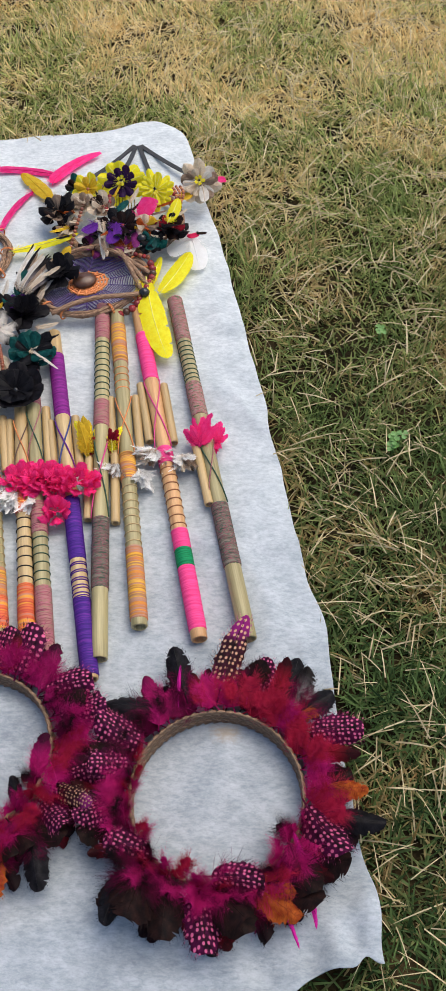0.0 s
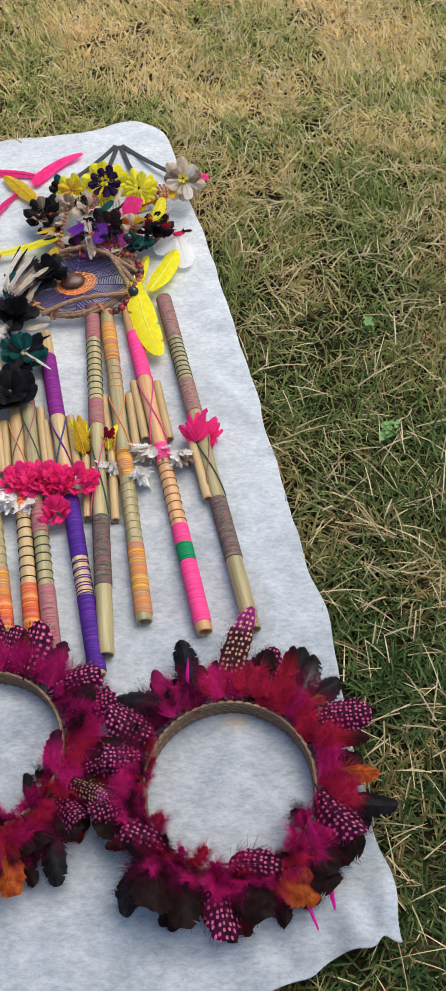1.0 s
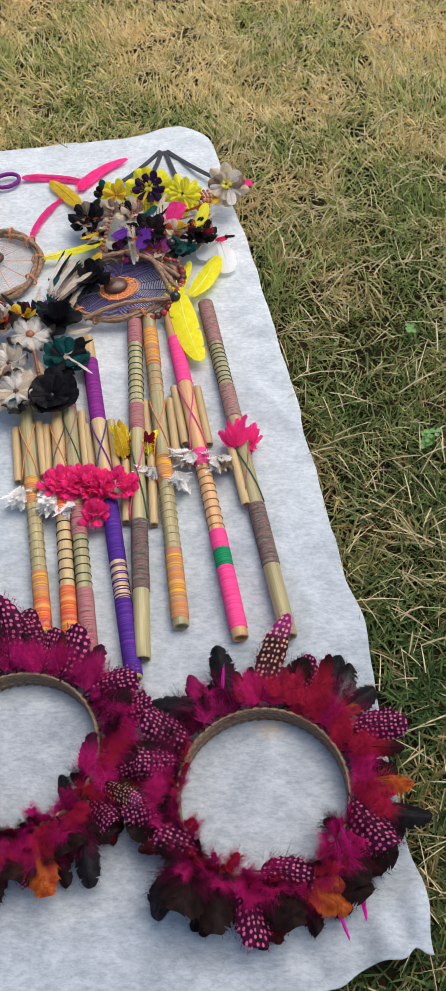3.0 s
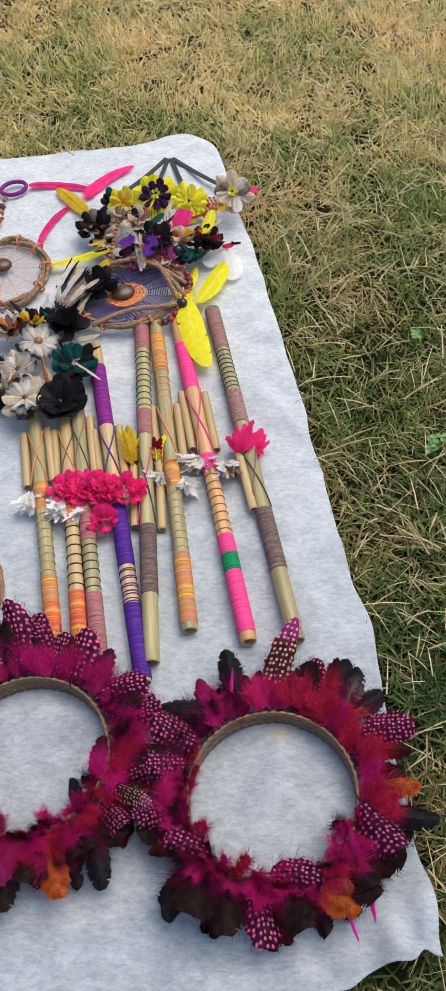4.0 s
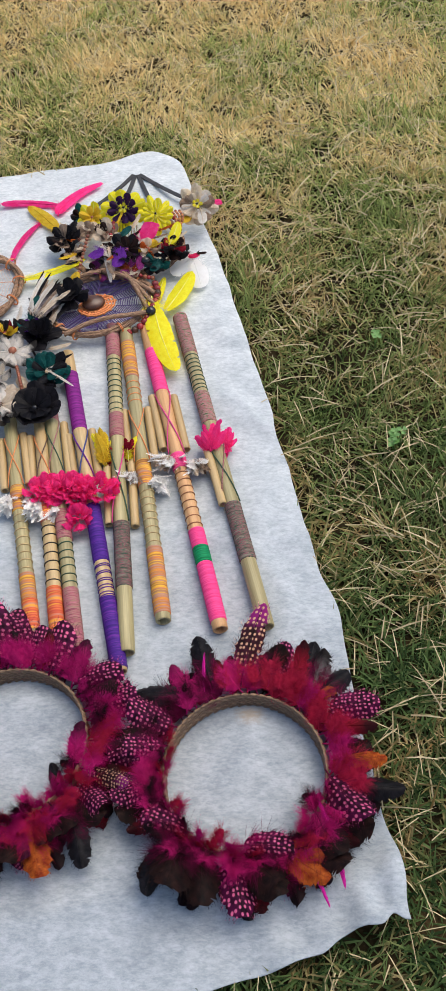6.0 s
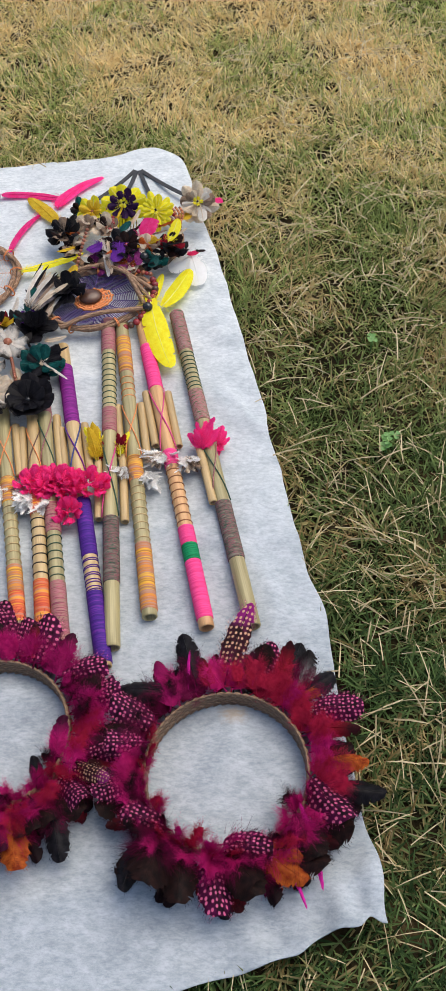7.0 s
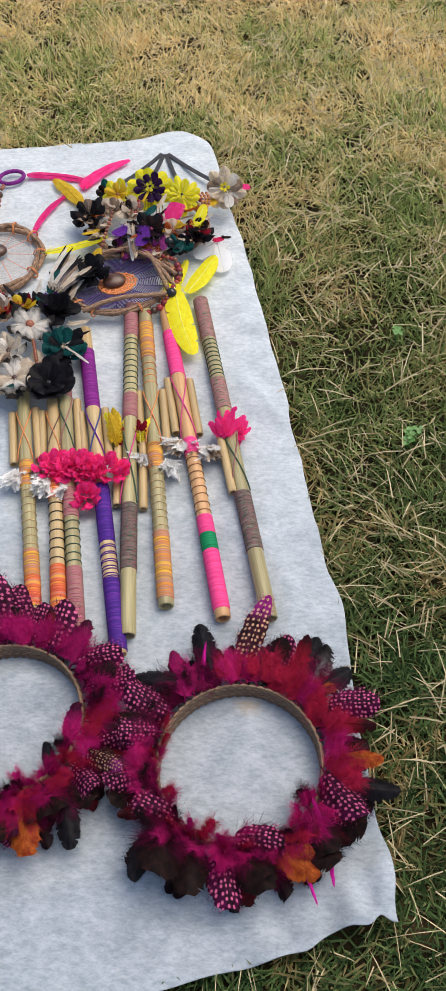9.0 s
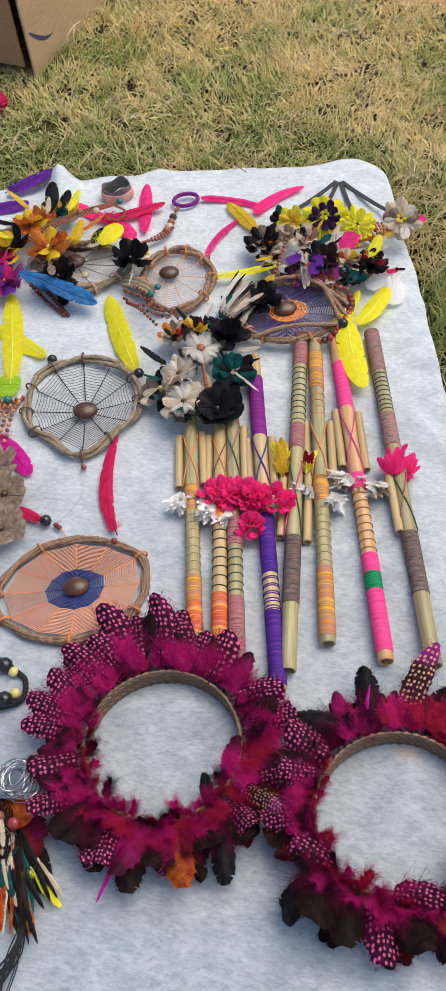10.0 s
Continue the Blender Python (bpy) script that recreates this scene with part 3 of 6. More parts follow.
def turf_mat():
    """Bare thatch near the cloth; farther off, where single blades no longer count, the mean colour of the lawn."""
    m, nt, b = nodes_of("lawn_ground", 0.95)
    b.inputs["Specular IOR Level"].default_value = 0.1
    n = add(nt, "ShaderNodeTexNoise", Scale=1.0, Detail=6.0, Roughness=0.6)
    nt.links.new(coords(nt, "Object", (14, 14, 14)), n.inputs["Vector"])
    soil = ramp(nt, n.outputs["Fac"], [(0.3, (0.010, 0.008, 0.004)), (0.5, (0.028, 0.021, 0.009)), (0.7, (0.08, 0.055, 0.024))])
    p = add(nt, "ShaderNodeTexNoise", Scale=1.0, Detail=5.0)
    nt.links.new(coords(nt, "Object", (1.6, 1.6, 0.01)), p.inputs["Vector"])
    lawn = ramp(nt, p.outputs["Fac"], [(0.35, (0.135, 0.15, 0.045)), (0.5, (0.20, 0.19, 0.065)), (0.65, (0.28, 0.235, 0.09))])
    f = add(nt, "ShaderNodeTexNoise", Scale=1.0, Detail=3.0)
    nt.links.new(coords(nt, "Object", (150, 150, 150)), f.inputs["Vector"])
    lawn = blend(nt, 0.8, lawn, ramp(nt, f.outputs["Fac"], [(0.35, (0.3, 0.3, 0.3)), (0.65, (1, 1, 1))]), "MULTIPLY")
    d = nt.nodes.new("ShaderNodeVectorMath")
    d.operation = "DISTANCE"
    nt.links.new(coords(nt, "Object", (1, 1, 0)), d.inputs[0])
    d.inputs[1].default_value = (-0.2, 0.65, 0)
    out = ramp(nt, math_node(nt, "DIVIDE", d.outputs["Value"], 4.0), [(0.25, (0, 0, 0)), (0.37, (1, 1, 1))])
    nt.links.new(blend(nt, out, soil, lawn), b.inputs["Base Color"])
    bump(nt, b, f.outputs["Fac"], 0.8, 0.01)
    return m


def ground_sheet():
    bm = bmesh.new()
    bmesh.ops.create_grid(bm, x_segments=80, y_segments=80, size=400)
    for v in bm.verts:
        # closer mesh near the cloth
        for k in (0, 1):
            q = v.co[k] / 400
            v.co[k] = 400 * q * abs(q) ** 2.2
        r = v.co.length
        v.co.z = GROUND + 0.006 * noise.noise(v.co * 2.5) - (0.008 if r < 0.2 else 0)
    me = bpy.data.meshes.new("ground")
    bm.to_mesh(me)
    bm.free()
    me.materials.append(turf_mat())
    return tagged(new("ground", me), "mown lawn with soil and thatch showing between blades", "ground", kind="structure")


ground_sheet()


def blades(name, count, xr, yr, length, width, lean, mat, label, seed, thin_far=None, lift=0.0):
    """Many bent blades in one mesh."""
    r = np.random.default_rng(seed)
    x, y = r.uniform(*xr, count), r.uniform(*yr, count)
    keep = ~inside_cloth(x, y)
    if thin_far is not None:
        keep &= thin_far(x, y, r)
    # tufts and thin places
    clump = np.sin(61 * x + 9 * np.sin(17 * y)) * np.sin(57 * y + 8 * np.sin(19 * x)) + 0.7 * np.sin(23 * x + 31 * y + 5 * np.sin(11 * x)) * np.sin(29 * y - 13 * x)
    keep &= r.random(count) < np.clip(0.80 + 0.6 * clump, 0.14, 1.0)
    x, y = x[keep], y[keep]
    n = len(x)
    L = r.uniform(*length, n) * r.uniform(0.6, 1.0, n)
    w = r.uniform(*width, n)
    az, ln = r.uniform(0, math.tau, n), np.radians(r.uniform(*lean, n))
    # neighbours lie much the same way
    az = np.where(r.random(n) < 0.3, 2.6 * np.sin(9 * x + 3 * np.sin(7 * y)) + 2.2 * np.cos(8 * y + 2 * x) + r.normal(0, 0.6, n), az)
    z0 = GROUND + lift * r.random(n)
    dx, dy = np.cos(az), np.sin(az)
    sx, sy = -dy, dx
    tw = r.uniform(-0.8, 0.8, n)
    verts = np.empty((n, 7, 3), np.float32)
    pos = np.stack([x, y, z0], 1)
    for k, (q, wq) in enumerate(((0, 1.0), (0.4, 0.95), (0.75, 0.7))):
        a = ln * (0.75 + 0.5 * q)
        if q:
            step = L * (0.4 if k == 1 else 0.35)
            pos = pos + np.stack([step * np.sin(a) * dx, step * np.sin(a) * dy, step * np.cos(a)], 1)
        hw = 0.5 * w * wq
        off = np.stack([hw * sx, hw * sy, hw * tw], 1)
        verts[:, 2 * k], verts[:, 2 * k + 1] = pos - off, pos + off
    a = np.minimum(ln * 1.4, 1.9)
    verts[:, 6] = pos + np.stack([0.25 * L * np.sin(a) * dx, 0.25 * L * np.sin(a) * dy, 0.25 * L * np.cos(a)], 1)
    free = ~(inside_cloth(verts[:, 6, 0], verts[:, 6, 1], 0.009) | inside_cloth(verts[:, 4, 0], verts[:, 4, 1], 0.009))
    verts = verts[free]
    n = len(verts)
    verts[..., 2] = np.maximum(verts[..., 2], GROUND + 0.001)
    base = (np.arange(n) * 7)[:, None]
    loops = np.concatenate([base + np.array([0, 1, 3, 2]), base + np.array([2, 3, 5, 4]), base + np.array([4, 5, 6])], 1).ravel()
    starts = ((np.arange(n) * 11)[:, None] + np.array([0, 4, 8])).ravel()
    me = bpy.data.meshes.new(name)
    me.vertices.add(n * 7)
    me.vertices.foreach_set("co", verts.ravel())
    me.loops.add(len(loops))
    me.loops.foreach_set("vertex_index", loops.astype(np.int32))
    me.polygons.add(n * 3)
    me.polygons.foreach_set("loop_start", starts.astype(np.int32))
    me.polygons.foreach_set("use_smooth", np.ones(n * 3, bool))
    me.update(calc_edges=True)
    me.materials.append(MAT[mat])
    return tagged(new(name, me), label, "grass", kind="stuff")


def out_of_middle(x, y):
    """How far a place lies outside the part of the lawn round the cloth."""
    return np.hypot(np.maximum(np.abs(x + 0.31) - 0.76, 0), np.maximum(np.abs(y - 0.62) - 0.99, 0)) + 0.10 * np.sin(5 * x + 2 * y) * np.sin(4 * y - 1.5 * x)


def thick(x, y, r):
    return r.random(len(x)) < np.clip(1.1 - out_of_middle(x, y) / 0.6, 0, 1)


def sparse(x, y, r):
    d = out_of_middle(x, y)
    return r.random(len(x)) < np.clip(d / 0.5, 0, 1) * np.clip(1.7 - 0.75 * d, 0, 1)


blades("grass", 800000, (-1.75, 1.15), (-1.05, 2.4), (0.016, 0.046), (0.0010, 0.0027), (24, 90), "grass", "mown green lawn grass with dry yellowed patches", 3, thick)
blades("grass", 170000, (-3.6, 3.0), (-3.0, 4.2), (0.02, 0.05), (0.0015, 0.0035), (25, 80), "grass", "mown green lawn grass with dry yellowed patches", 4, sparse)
blades("straw", 34000, (-1.6, 1.1), (-0.9, 2.2), (0.025, 0.080), (0.0007, 0.0017), (70, 94), "straw", "loose dry straw and cut grass stems", 5, thick, 0.035)


# ---- cloth ----
def ground_cloth():
    NU, NV, WIDE = 150, 170, 1.02
    sh = Shape()
    rad = 0.05
    for j in range(NV + 1):
        for i in range(NU + 1):
            u, v = i / NU, j / NV
            um, vm = u ** 1.35 * WIDE, (1 - v ** 1.25) * 1.17
            if um < rad and vm < rad:
                a, b2 = 1 - um / rad, 1 - vm / rad
                um, vm = rad * (1 - a * math.sqrt(1 - b2 * b2 / 2)), rad * (1 - b2 * math.sqrt(1 - a * a / 2))
            vv = 1 - vm / 1.17
            y0 = -0.207 + 1.182 * vv
            x0 = edge_x(y0) + 0.008 * math.exp(-((y0 + 0.165) / 0.030) ** 2)
            ang = radians(19 - 9 * vv + 6 * vv * min(um, 0.9))
            x, y = x0 - um * math.cos(ang), y0 - um * math.sin(ang)
            far, near = vv ** 10, (1 - vv) ** 8
            y += far * (0.012 * math.exp(-((um - 0.06) / 0.035) ** 2) - 0.010 * math.exp(-((um - 0.13) / 0.035) ** 2) + 0.016 * min(1, max(0, (um - 0.13) / 0.2)))
            y += near * (0.006 + 0.010 * math.exp(-((um - 0.016) / 0.008) ** 2) + 0.002 * math.exp(-((um - 0.05) / 0.015) ** 2) - 0.004 * math.exp(-((um - 0.085) / 0.012) ** 2))
            rim = min(um, vm, vv * 1.17)
            soft = math.exp(-rim / 0.03)
            p = Vector((x, y, 0))
            x += soft * 0.006 * noise.noise(p * 17)
            y += soft * 0.007 * noise.noise(p * 15 + Vector((5, 2, 1)))
            z = 0.0015 + 0.0035 * noise.noise(p * 6) + 0.0016 * noise.noise(Vector((x * 9 + y * 5, y * 28 - x * 10, 2)))
            z += 0.0042 * max(0, 1 - abs(noise.noise(Vector((x * 3.5, y * 5, 7)))) * 7)
            z += 0.0030 * math.exp(-(um / 0.16) ** 2) * max(0, 1 - abs(noise.noise(Vector((x * 11 - y * 4, y * 7 + x * 3, 11)))) * 6)
            z += soft * (0.005 * noise.noise(p * 20 + Vector((1, 1, 4))) - 0.003)
            corner = math.hypot(um, vv * 1.17)
            z += 0.017 * math.exp(-(corner / 0.13) ** 2) * max(0, 0.4 + 1.4 * noise.noise(Vector((x * 22 + y * 14, x * 9 - y * 20, 3)))) + 0.009 * math.exp(-(corner / 0.045) ** 2) + 0.006 * math.exp(-((um - 0.05) / 0.012) ** 2) * math.exp(-(vv * 1.17 / 0.05) ** 2)
            # a turned-up roll of cloth at the far rim
            z += 0.036 * math.exp(-((um - 0.518) / 0.018) ** 2) * math.exp(-(vm / 0.06) ** 2)
            sh.v.append(Vector((x, y, z)))
            sh.uv.append((um * 100, vv * 100))
    for j in range(NV):
        for i in range(NU):
            a = j * (NU + 1) + i
            sh.f.append((a, a + NU + 1, a + NU + 2, a + 1))
            sh.s.append(0)
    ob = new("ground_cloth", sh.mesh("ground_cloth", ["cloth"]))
    so = ob.modifiers.new("thickness", "SOLIDIFY")
    so.thickness, so.offset = 0.0012, -1
    return tagged(ob, "white nonwoven fabric sheet, creased, spread over the grass", "cloth")


ground_cloth()


# ---- flutes ----
def ring_mesh(r, t, mats):
    sh = Shape()
    sh.tube([(r * math.cos(math.tau * i / 16), 0, r * math.sin(math.tau * i / 16)) for i in range(16)], t, 5, closed=True)
    return sh.mesh("thread_ring", mats)


def wound(y0, y1, r, mat, name="thread_wrap"):
    """Turns of thread, each turn a small ridge."""
    turns = max(3, int((y1 - y0) / 0.0017))
    prof = [(y0, r - 0.0008)]
    for k in range(turns):
        a = y0 + (y1 - y0) * k / turns
        b2 = y0 + (y1 - y0) * (k + 1) / turns
        j = 0.0002 * rng.random()
        prof += [(a + 0.1 * (b2 - a), r + j * 0.2), ((a + b2) / 2, r + 0.00045 + j)]
    prof.append((y1, r - 0.0008))
    return Shape().lathe(prof, 14).mesh(name, [mat])


def pipe(L, r, bore, mat, name="tube", knots=()):
    prof = []
    n = 26
    for k in range(n + 1):
        y = L * k / n
        prof.append((y, r * (1 + 0.012 * math.sin(7 * y / L + r * 900) + sum(0.05 * math.exp(-((y - q) / 0.004) ** 2) for q in knots))))
    prof = [(0.0, bore)] + [(0.0, r - 0.0006), (0.0006, r)] + prof[1:-1] + [(L - 0.0006, r), (L, r - 0.0006), (L, bore)]
    prof += [(L - 0.05, bore * 0.98), (0.05, bore * 0.98)]
    return Shape().lathe(prof, 16, close=True).mesh(name, [mat])


TUFT = {}


def tuft_feathers(key, frill):
    """Small frayed feathers; a frill is as broad as long and cupped."""
    if (key, frill) not in TUFT:
        soft = key in ("tuft_white", "taupe", "cream")
        TUFT[(key, frill)] = [feather(rng, 0.017 + 0.002 * k if frill else 0.025 + 0.003 * k, 0.017 if frill else 0.0070 if soft else 0.009 + 0.004 * rng.random(), key, key, 0.5 if frill else 0.75 if soft else 0.45, 0.5 * (rng.random() - 0.3), 0.5 if frill else 0.2, 0.25, 0.55, 0.4 * (rng.random() - 0.5), 10, 20 if frill else 110 if soft else 45, 70 if frill else 90, 0.6 if soft else 0.3) for k in range(4)]
    return TUFT[(key, frill)]


def tuft(base, x, y, z, heading, keys, count=9, spread=40, size=1.0):
    """Feathers tied at one place of the world, pointing along a heading and fanned out by spread."""
    c, turn = base.matrix_basis.inverted() @ Vector((x, y, z)), math.degrees(base.matrix_basis.to_euler().z)
    for k in range(int(1.5 * count) if keys[0] == "tuft_white" else count):
        m = pose(c.x + 0.006 * (rng.random() - 0.5), c.y + 0.005 * (rng.random() - 0.5), c.z + 0.004 * (rng.random() - 0.5), 34 * rng.random() - 6, 70 * (rng.random() - 0.5), heading - 90 - turn + spread * (rng.random() * 2 - 1))
        part("feather", rng.choice(tuft_feathers(keys[k % len(keys)], False)), base, m @ Matrix.Scale(size * (0.75 + 0.4 * rng.random()), 4))


def frill(base, x, y, z, wide, deep, key, count):
    """A ruffled tuft of short broad feathers, like a carnation."""
    c, turn = base.matrix_basis.inverted() @ Vector((x, y, z)), math.degrees(base.matrix_basis.to_euler().z)
    for k in range(int(2.4 * count)):
        a = 360 * rng.random()
        q = math.sqrt(rng.random())
        m = Matrix.Translation(c) @ pose(0, 0, 0, 0, 0, -turn) @ pose(wide * q * math.cos(radians(a)) * 0.5, deep * q * math.sin(radians(a)) * 0.5, 0.006 * (1 - q) + 0.003 * rng.random(), 70 - 50 * q + 40 * (rng.random() - 0.5), 70 * (rng.random() - 0.5), a - 90 + 70 * (rng.random() - 0.5))
        part("feather", rng.choice(tuft_feathers(key, True)), base, m @ Matrix.Scale(0.46 + 0.34 * rng.random(), 4))


def flute(a, b2, r, wood, bands, rings, tubes, crosses, tufts, label, cut=0.0, frills=()):
    """From the far end a to the near end b2; bands of thread (from, to, material), rings (from, to, count, material),
    side tubes (sideways, from, to), crossed threads (from, to, materials); tufts and frills at places of the world."""
    d = Vector(b2) - Vector(a)
    L = d.length
    r *= 0.94
    base = thing("bamboo_flute", pose(a[0], a[1], 0.0035, 0, 0, math.degrees(math.atan2(d.y, d.x)) - 90), label, "flute", "bamboo flutes in a row")
    ax = Matrix.Translation((0, 0, r + 0.0006))
    part("tube", pipe(L - cut, r, r * 0.72, wood, knots=(L * 0.31 - cut, L * 0.83 - cut)), base, ax @ Matrix.Translation((0, cut, 0)))
    for y0, y1, mat in bands:
        part("thread_wrap", wound(y0, y1, r + 0.0006, mat), base, ax)
    for y0, y1, k, mat in rings:
        me = ring_mesh(r + 0.0004, 0.0007, [mat])
        for q in range(k):
            part("thread_ring", me, base, ax @ pose(0, y0 + (y1 - y0) * (q + 0.5) / k + 0.0012 * (rng.random() - 0.5), 0, 0, 0, 9 * (rng.random() - 0.3)))
    for side, y0, y1, hgt in tubes:
        side *= -0.92
        part("side_tube", pipe(y1 - y0, 0.0054, 0.0036, "bamboo_tan", "side_tube"), base,
             pose(side, y0, 0.0058 + hgt, 0, 0, 1.5 * (rng.random() - 0.5)), "short bamboo side tube")
    for y0, y1, mats in crosses:
        for q, mat in enumerate(mats):
            flip = 1 if q % 2 else -1
            off = 0.0014 * (q // 2)
            pts = []
            for k in range(13):
                t = k / 12
                ang = radians(90 + flip * (75 - 150 * t))
                pts.append(((r + 0.0011 + (0.0008 if q % 2 else 0)) * math.cos(ang), y0 + off + (y1 - y0) * t, (r + 0.0011) * math.sin(ang)))
            part("cross_thread", Shape().tube(pts, 0.0008, 5).mesh("cross_thread", [mat]), base, ax)
    for where in tufts:
        tuft(base, *where)
    for where in frills:
        frill(base, *where)
    return base


R1 = 0.0092
flute((-0.352, 0.532), (-0.243, 0.090), 0.0088, "bamboo_green",
      [(0.247, 0.285, "wrap_sun"), (0.376, 0.412, "wrap_sun"), (0.412, 0.452, "wrap_fire")], [(0.287, 0.376, 8, "bamboo_tan")],
      [(-0.016, 0.163, 0.245, 0.0), (0.016, 0.160, 0.243, 0.0)], [(0.165, 0.245, ("th_orange", "th_orange"))],
      [(-0.301, 0.278, 0.016, -98, ("tuft_white",), 22, 15, 1.0), (-0.279, 0.283, 0.014, -95, ("tuft_white", "taupe", "tuft_white"), 12, 35, 0.75)],
      "greenish bamboo flute with orange thread and white feather tufts", 0.10)
flute((-0.310, 0.545), (-0.212, 0.075), 0.0088, "bamboo_tan",
      [(0.275, 0.313, "wrap_fire"), (0.405, 0.478, "wrap_fire")], [(0.315, 0.403, 7, "th_black")],
      [(-0.016, 0.170, 0.255, 0.0), (0.016, 0.17, 0.25, 0.0)], [(0.175, 0.25, ("th_orange", "th_brown"))],
      [(-0.262, 0.272, 0.016, -98, ("tuft_white",), 22, 14, 1.1), (-0.241, 0.266, 0.014, -88, ("tuft_white",), 18, 10, 1.0)],
      "tan bamboo flute with black rings, red-orange thread and white tufts", 0.10, frills=((-0.251, 0.279, 0.020, 0.036, 0.026, "pink", 18), (-0.238, 0.281, 0.022, 0.024, 0.024, "pink", 12)))
flute((-0.296, 0.540), (-0.190, 0.066), 0.0090, "bamboo_green",
      [(0.09, 0.148, "wrap_rose"), (0.292, 0.334, "wrap_rose"), (0.403, 0.485, "wrap_rose")], [(0.336, 0.402, 6, "th_green")],
      [(-0.016, 0.148, 0.238, 0.0), (0.016, 0.150, 0.238, 0.0)], [(0.150, 0.238, ("th_green", "wrap_rose"))],
      [],
      "greenish bamboo flute with dusty rose thread and pink feathers", 0.07, frills=((-0.224, 0.281, 0.022, 0.036, 0.026, "pink", 22), (-0.209, 0.243, 0.014, 0.018, 0.020, "pink", 12)))
flute((-0.259, 0.517), (-0.141, 0.044), R1, "bamboo_tan",
      [(0.040, 0.141, "wrap_violet"), (0.262, 0.345, "wrap_purple"), (0.394, 0.484, "wrap_purple")], [(0.346, 0.394, 5, "wrap_purple"), (0.349, 0.397, 5, "wrap_purple")],
      [(-0.017, 0.141, 0.228, 0.0), (0.016, 0.140, 0.215, 0.0)], [(0.143, 0.225, ("wrap_purple", "th_blue", "wrap_violet", "th_blue"))],
      [(-0.182, 0.280, 0.024, 4, ("pink",), 6, 30, 0.7)],
      "tan bamboo flute wound with purple thread and hot pink feathers", frills=((-0.193, 0.278, 0.022, 0.040, 0.028, "pink", 24), (-0.209, 0.276, 0.023, 0.024, 0.026, "pink", 12)))
flute((-0.202, 0.565), (-0.135, 0.067), 0.0094, "bamboo_green",
      [(0.0, 0.060, "wrap_rose"), (0.161, 0.200, "wrap_rose"), (0.331, 0.421, "wrap_dark")], [(0.062, 0.160, 10, "th_green")],
      [(-0.016, 0.240, 0.328, 0.0), (0.017, 0.235, 0.335, 0.0)], [(0.205, 0.328, ("th_green", "th_pink", "th_green", "th_pink"))],
      [(-0.186, 0.324, 0.016, 97, ("gold", "yellow", "gold"), 10, 9, 1.25), (-0.183, 0.325, 0.014, 108, ("crimson", "rust"), 5, 22, 0.75), (-0.160, 0.330, 0.014, 93, ("crimson", "yellow", "crimson"), 8, 12, 0.95)],
      "green bamboo flute with dark mauve thread and yellow feather tuft")
flute((-0.184, 0.566), (-0.098, 0.106), 0.0092, "bamboo_green",
      [(0.034, 0.10, "wrap_sun"), (0.242, 0.280, "wrap_sun"), (0.371, 0.460, "wrap_sun")], [(0.105, 0.15, 4, "th_orange"), (0.285, 0.370, 8, "bamboo_tan")],
      [(-0.017, 0.150, 0.240, 0.0), (0.016, 0.152, 0.238, 0.0)], [(0.155, 0.240, ("th_orange", "th_orange"))],
      [(-0.150, 0.312, 0.014, -100, ("tuft_white", "taupe", "tuft_white"), 20, 65, 0.75), (-0.120, 0.306, 0.014, -72, ("tuft_white",), 18, 34, 0.95)],
      "bamboo flute wound with orange and yellow thread, white tufts")
flute((-0.155, 0.562), (-0.034, 0.095), 0.0092, "bamboo_orange",
      [(0.046, 0.124, "wrap_pink"), (0.231, 0.255, "wrap_pink"), (0.347, 0.372, "wrap_pink"), (0.372, 0.395, "wrap_green"), (0.395, 0.472, "wrap_pink")], [(0.257, 0.346, 8, "th_rust")],
      [(-0.015, 0.124, 0.215, 0.001), (0.015, 0.130, 0.222, 0.0)], [(0.126, 0.228, ("th_pink", "th_pink", "th_pink"))],
      [(-0.106, 0.336, 0.014, -105, ("tuft_white", "tuft_white", "taupe", "tuft_white", "cream"), 26, 60, 0.95), (-0.074, 0.330, 0.014, -75, ("tuft_white", "taupe", "tuft_white", "cream"), 24, 55, 0.9)],
      "bamboo flute with bright pink and green thread, white-brown tufts")
flute((-0.109, 0.581), (0.0165, 0.098), 0.0096, "bamboo_green",
      [(0.0, 0.076, "wrap_mauve"), (0.148, 0.200, "wrap_mauve"), (0.329, 0.411, "wrap_dark")], [(0.078, 0.147, 9, "th_green")],
      [(-0.013, 0.225, 0.328, 0.007)], [(0.232, 0.328, ("th_green", "wrap_rose"))],
      [(-0.055, 0.338, 0.022, 95, ("pink",), 18, 36, 0.98), (-0.037, 0.350, 0.016, 70, ("pink",), 6, 30, 0.8), (-0.037, 0.352, 0.014, -85, ("pink",), 5, 18, 0.7)],
      "greenish bamboo flute with mauve thread and pink feather collar")


# ---- feather headbands ----
STRAND = []
for tilt in (-0.6, 0.6):
    t = Vector((1, 0, tilt)).normalized()
    o = Vector((0, -0.0014, 0))
    sh = Shape().tube([-t * 0.0068 - o * 0.7, -t * 0.0022 + o * 0.7, t * 0.0022 + o * 0.7, t * 0.0068 - o * 0.7], [0.0010, 0.0025, 0.0025, 0.0010], 5)
    sh.v = [Vector((p.x, p.y * 0.85, p.z)) for p in sh.v]
    STRAND.append(sh.mesh("strand", ["palm"]))


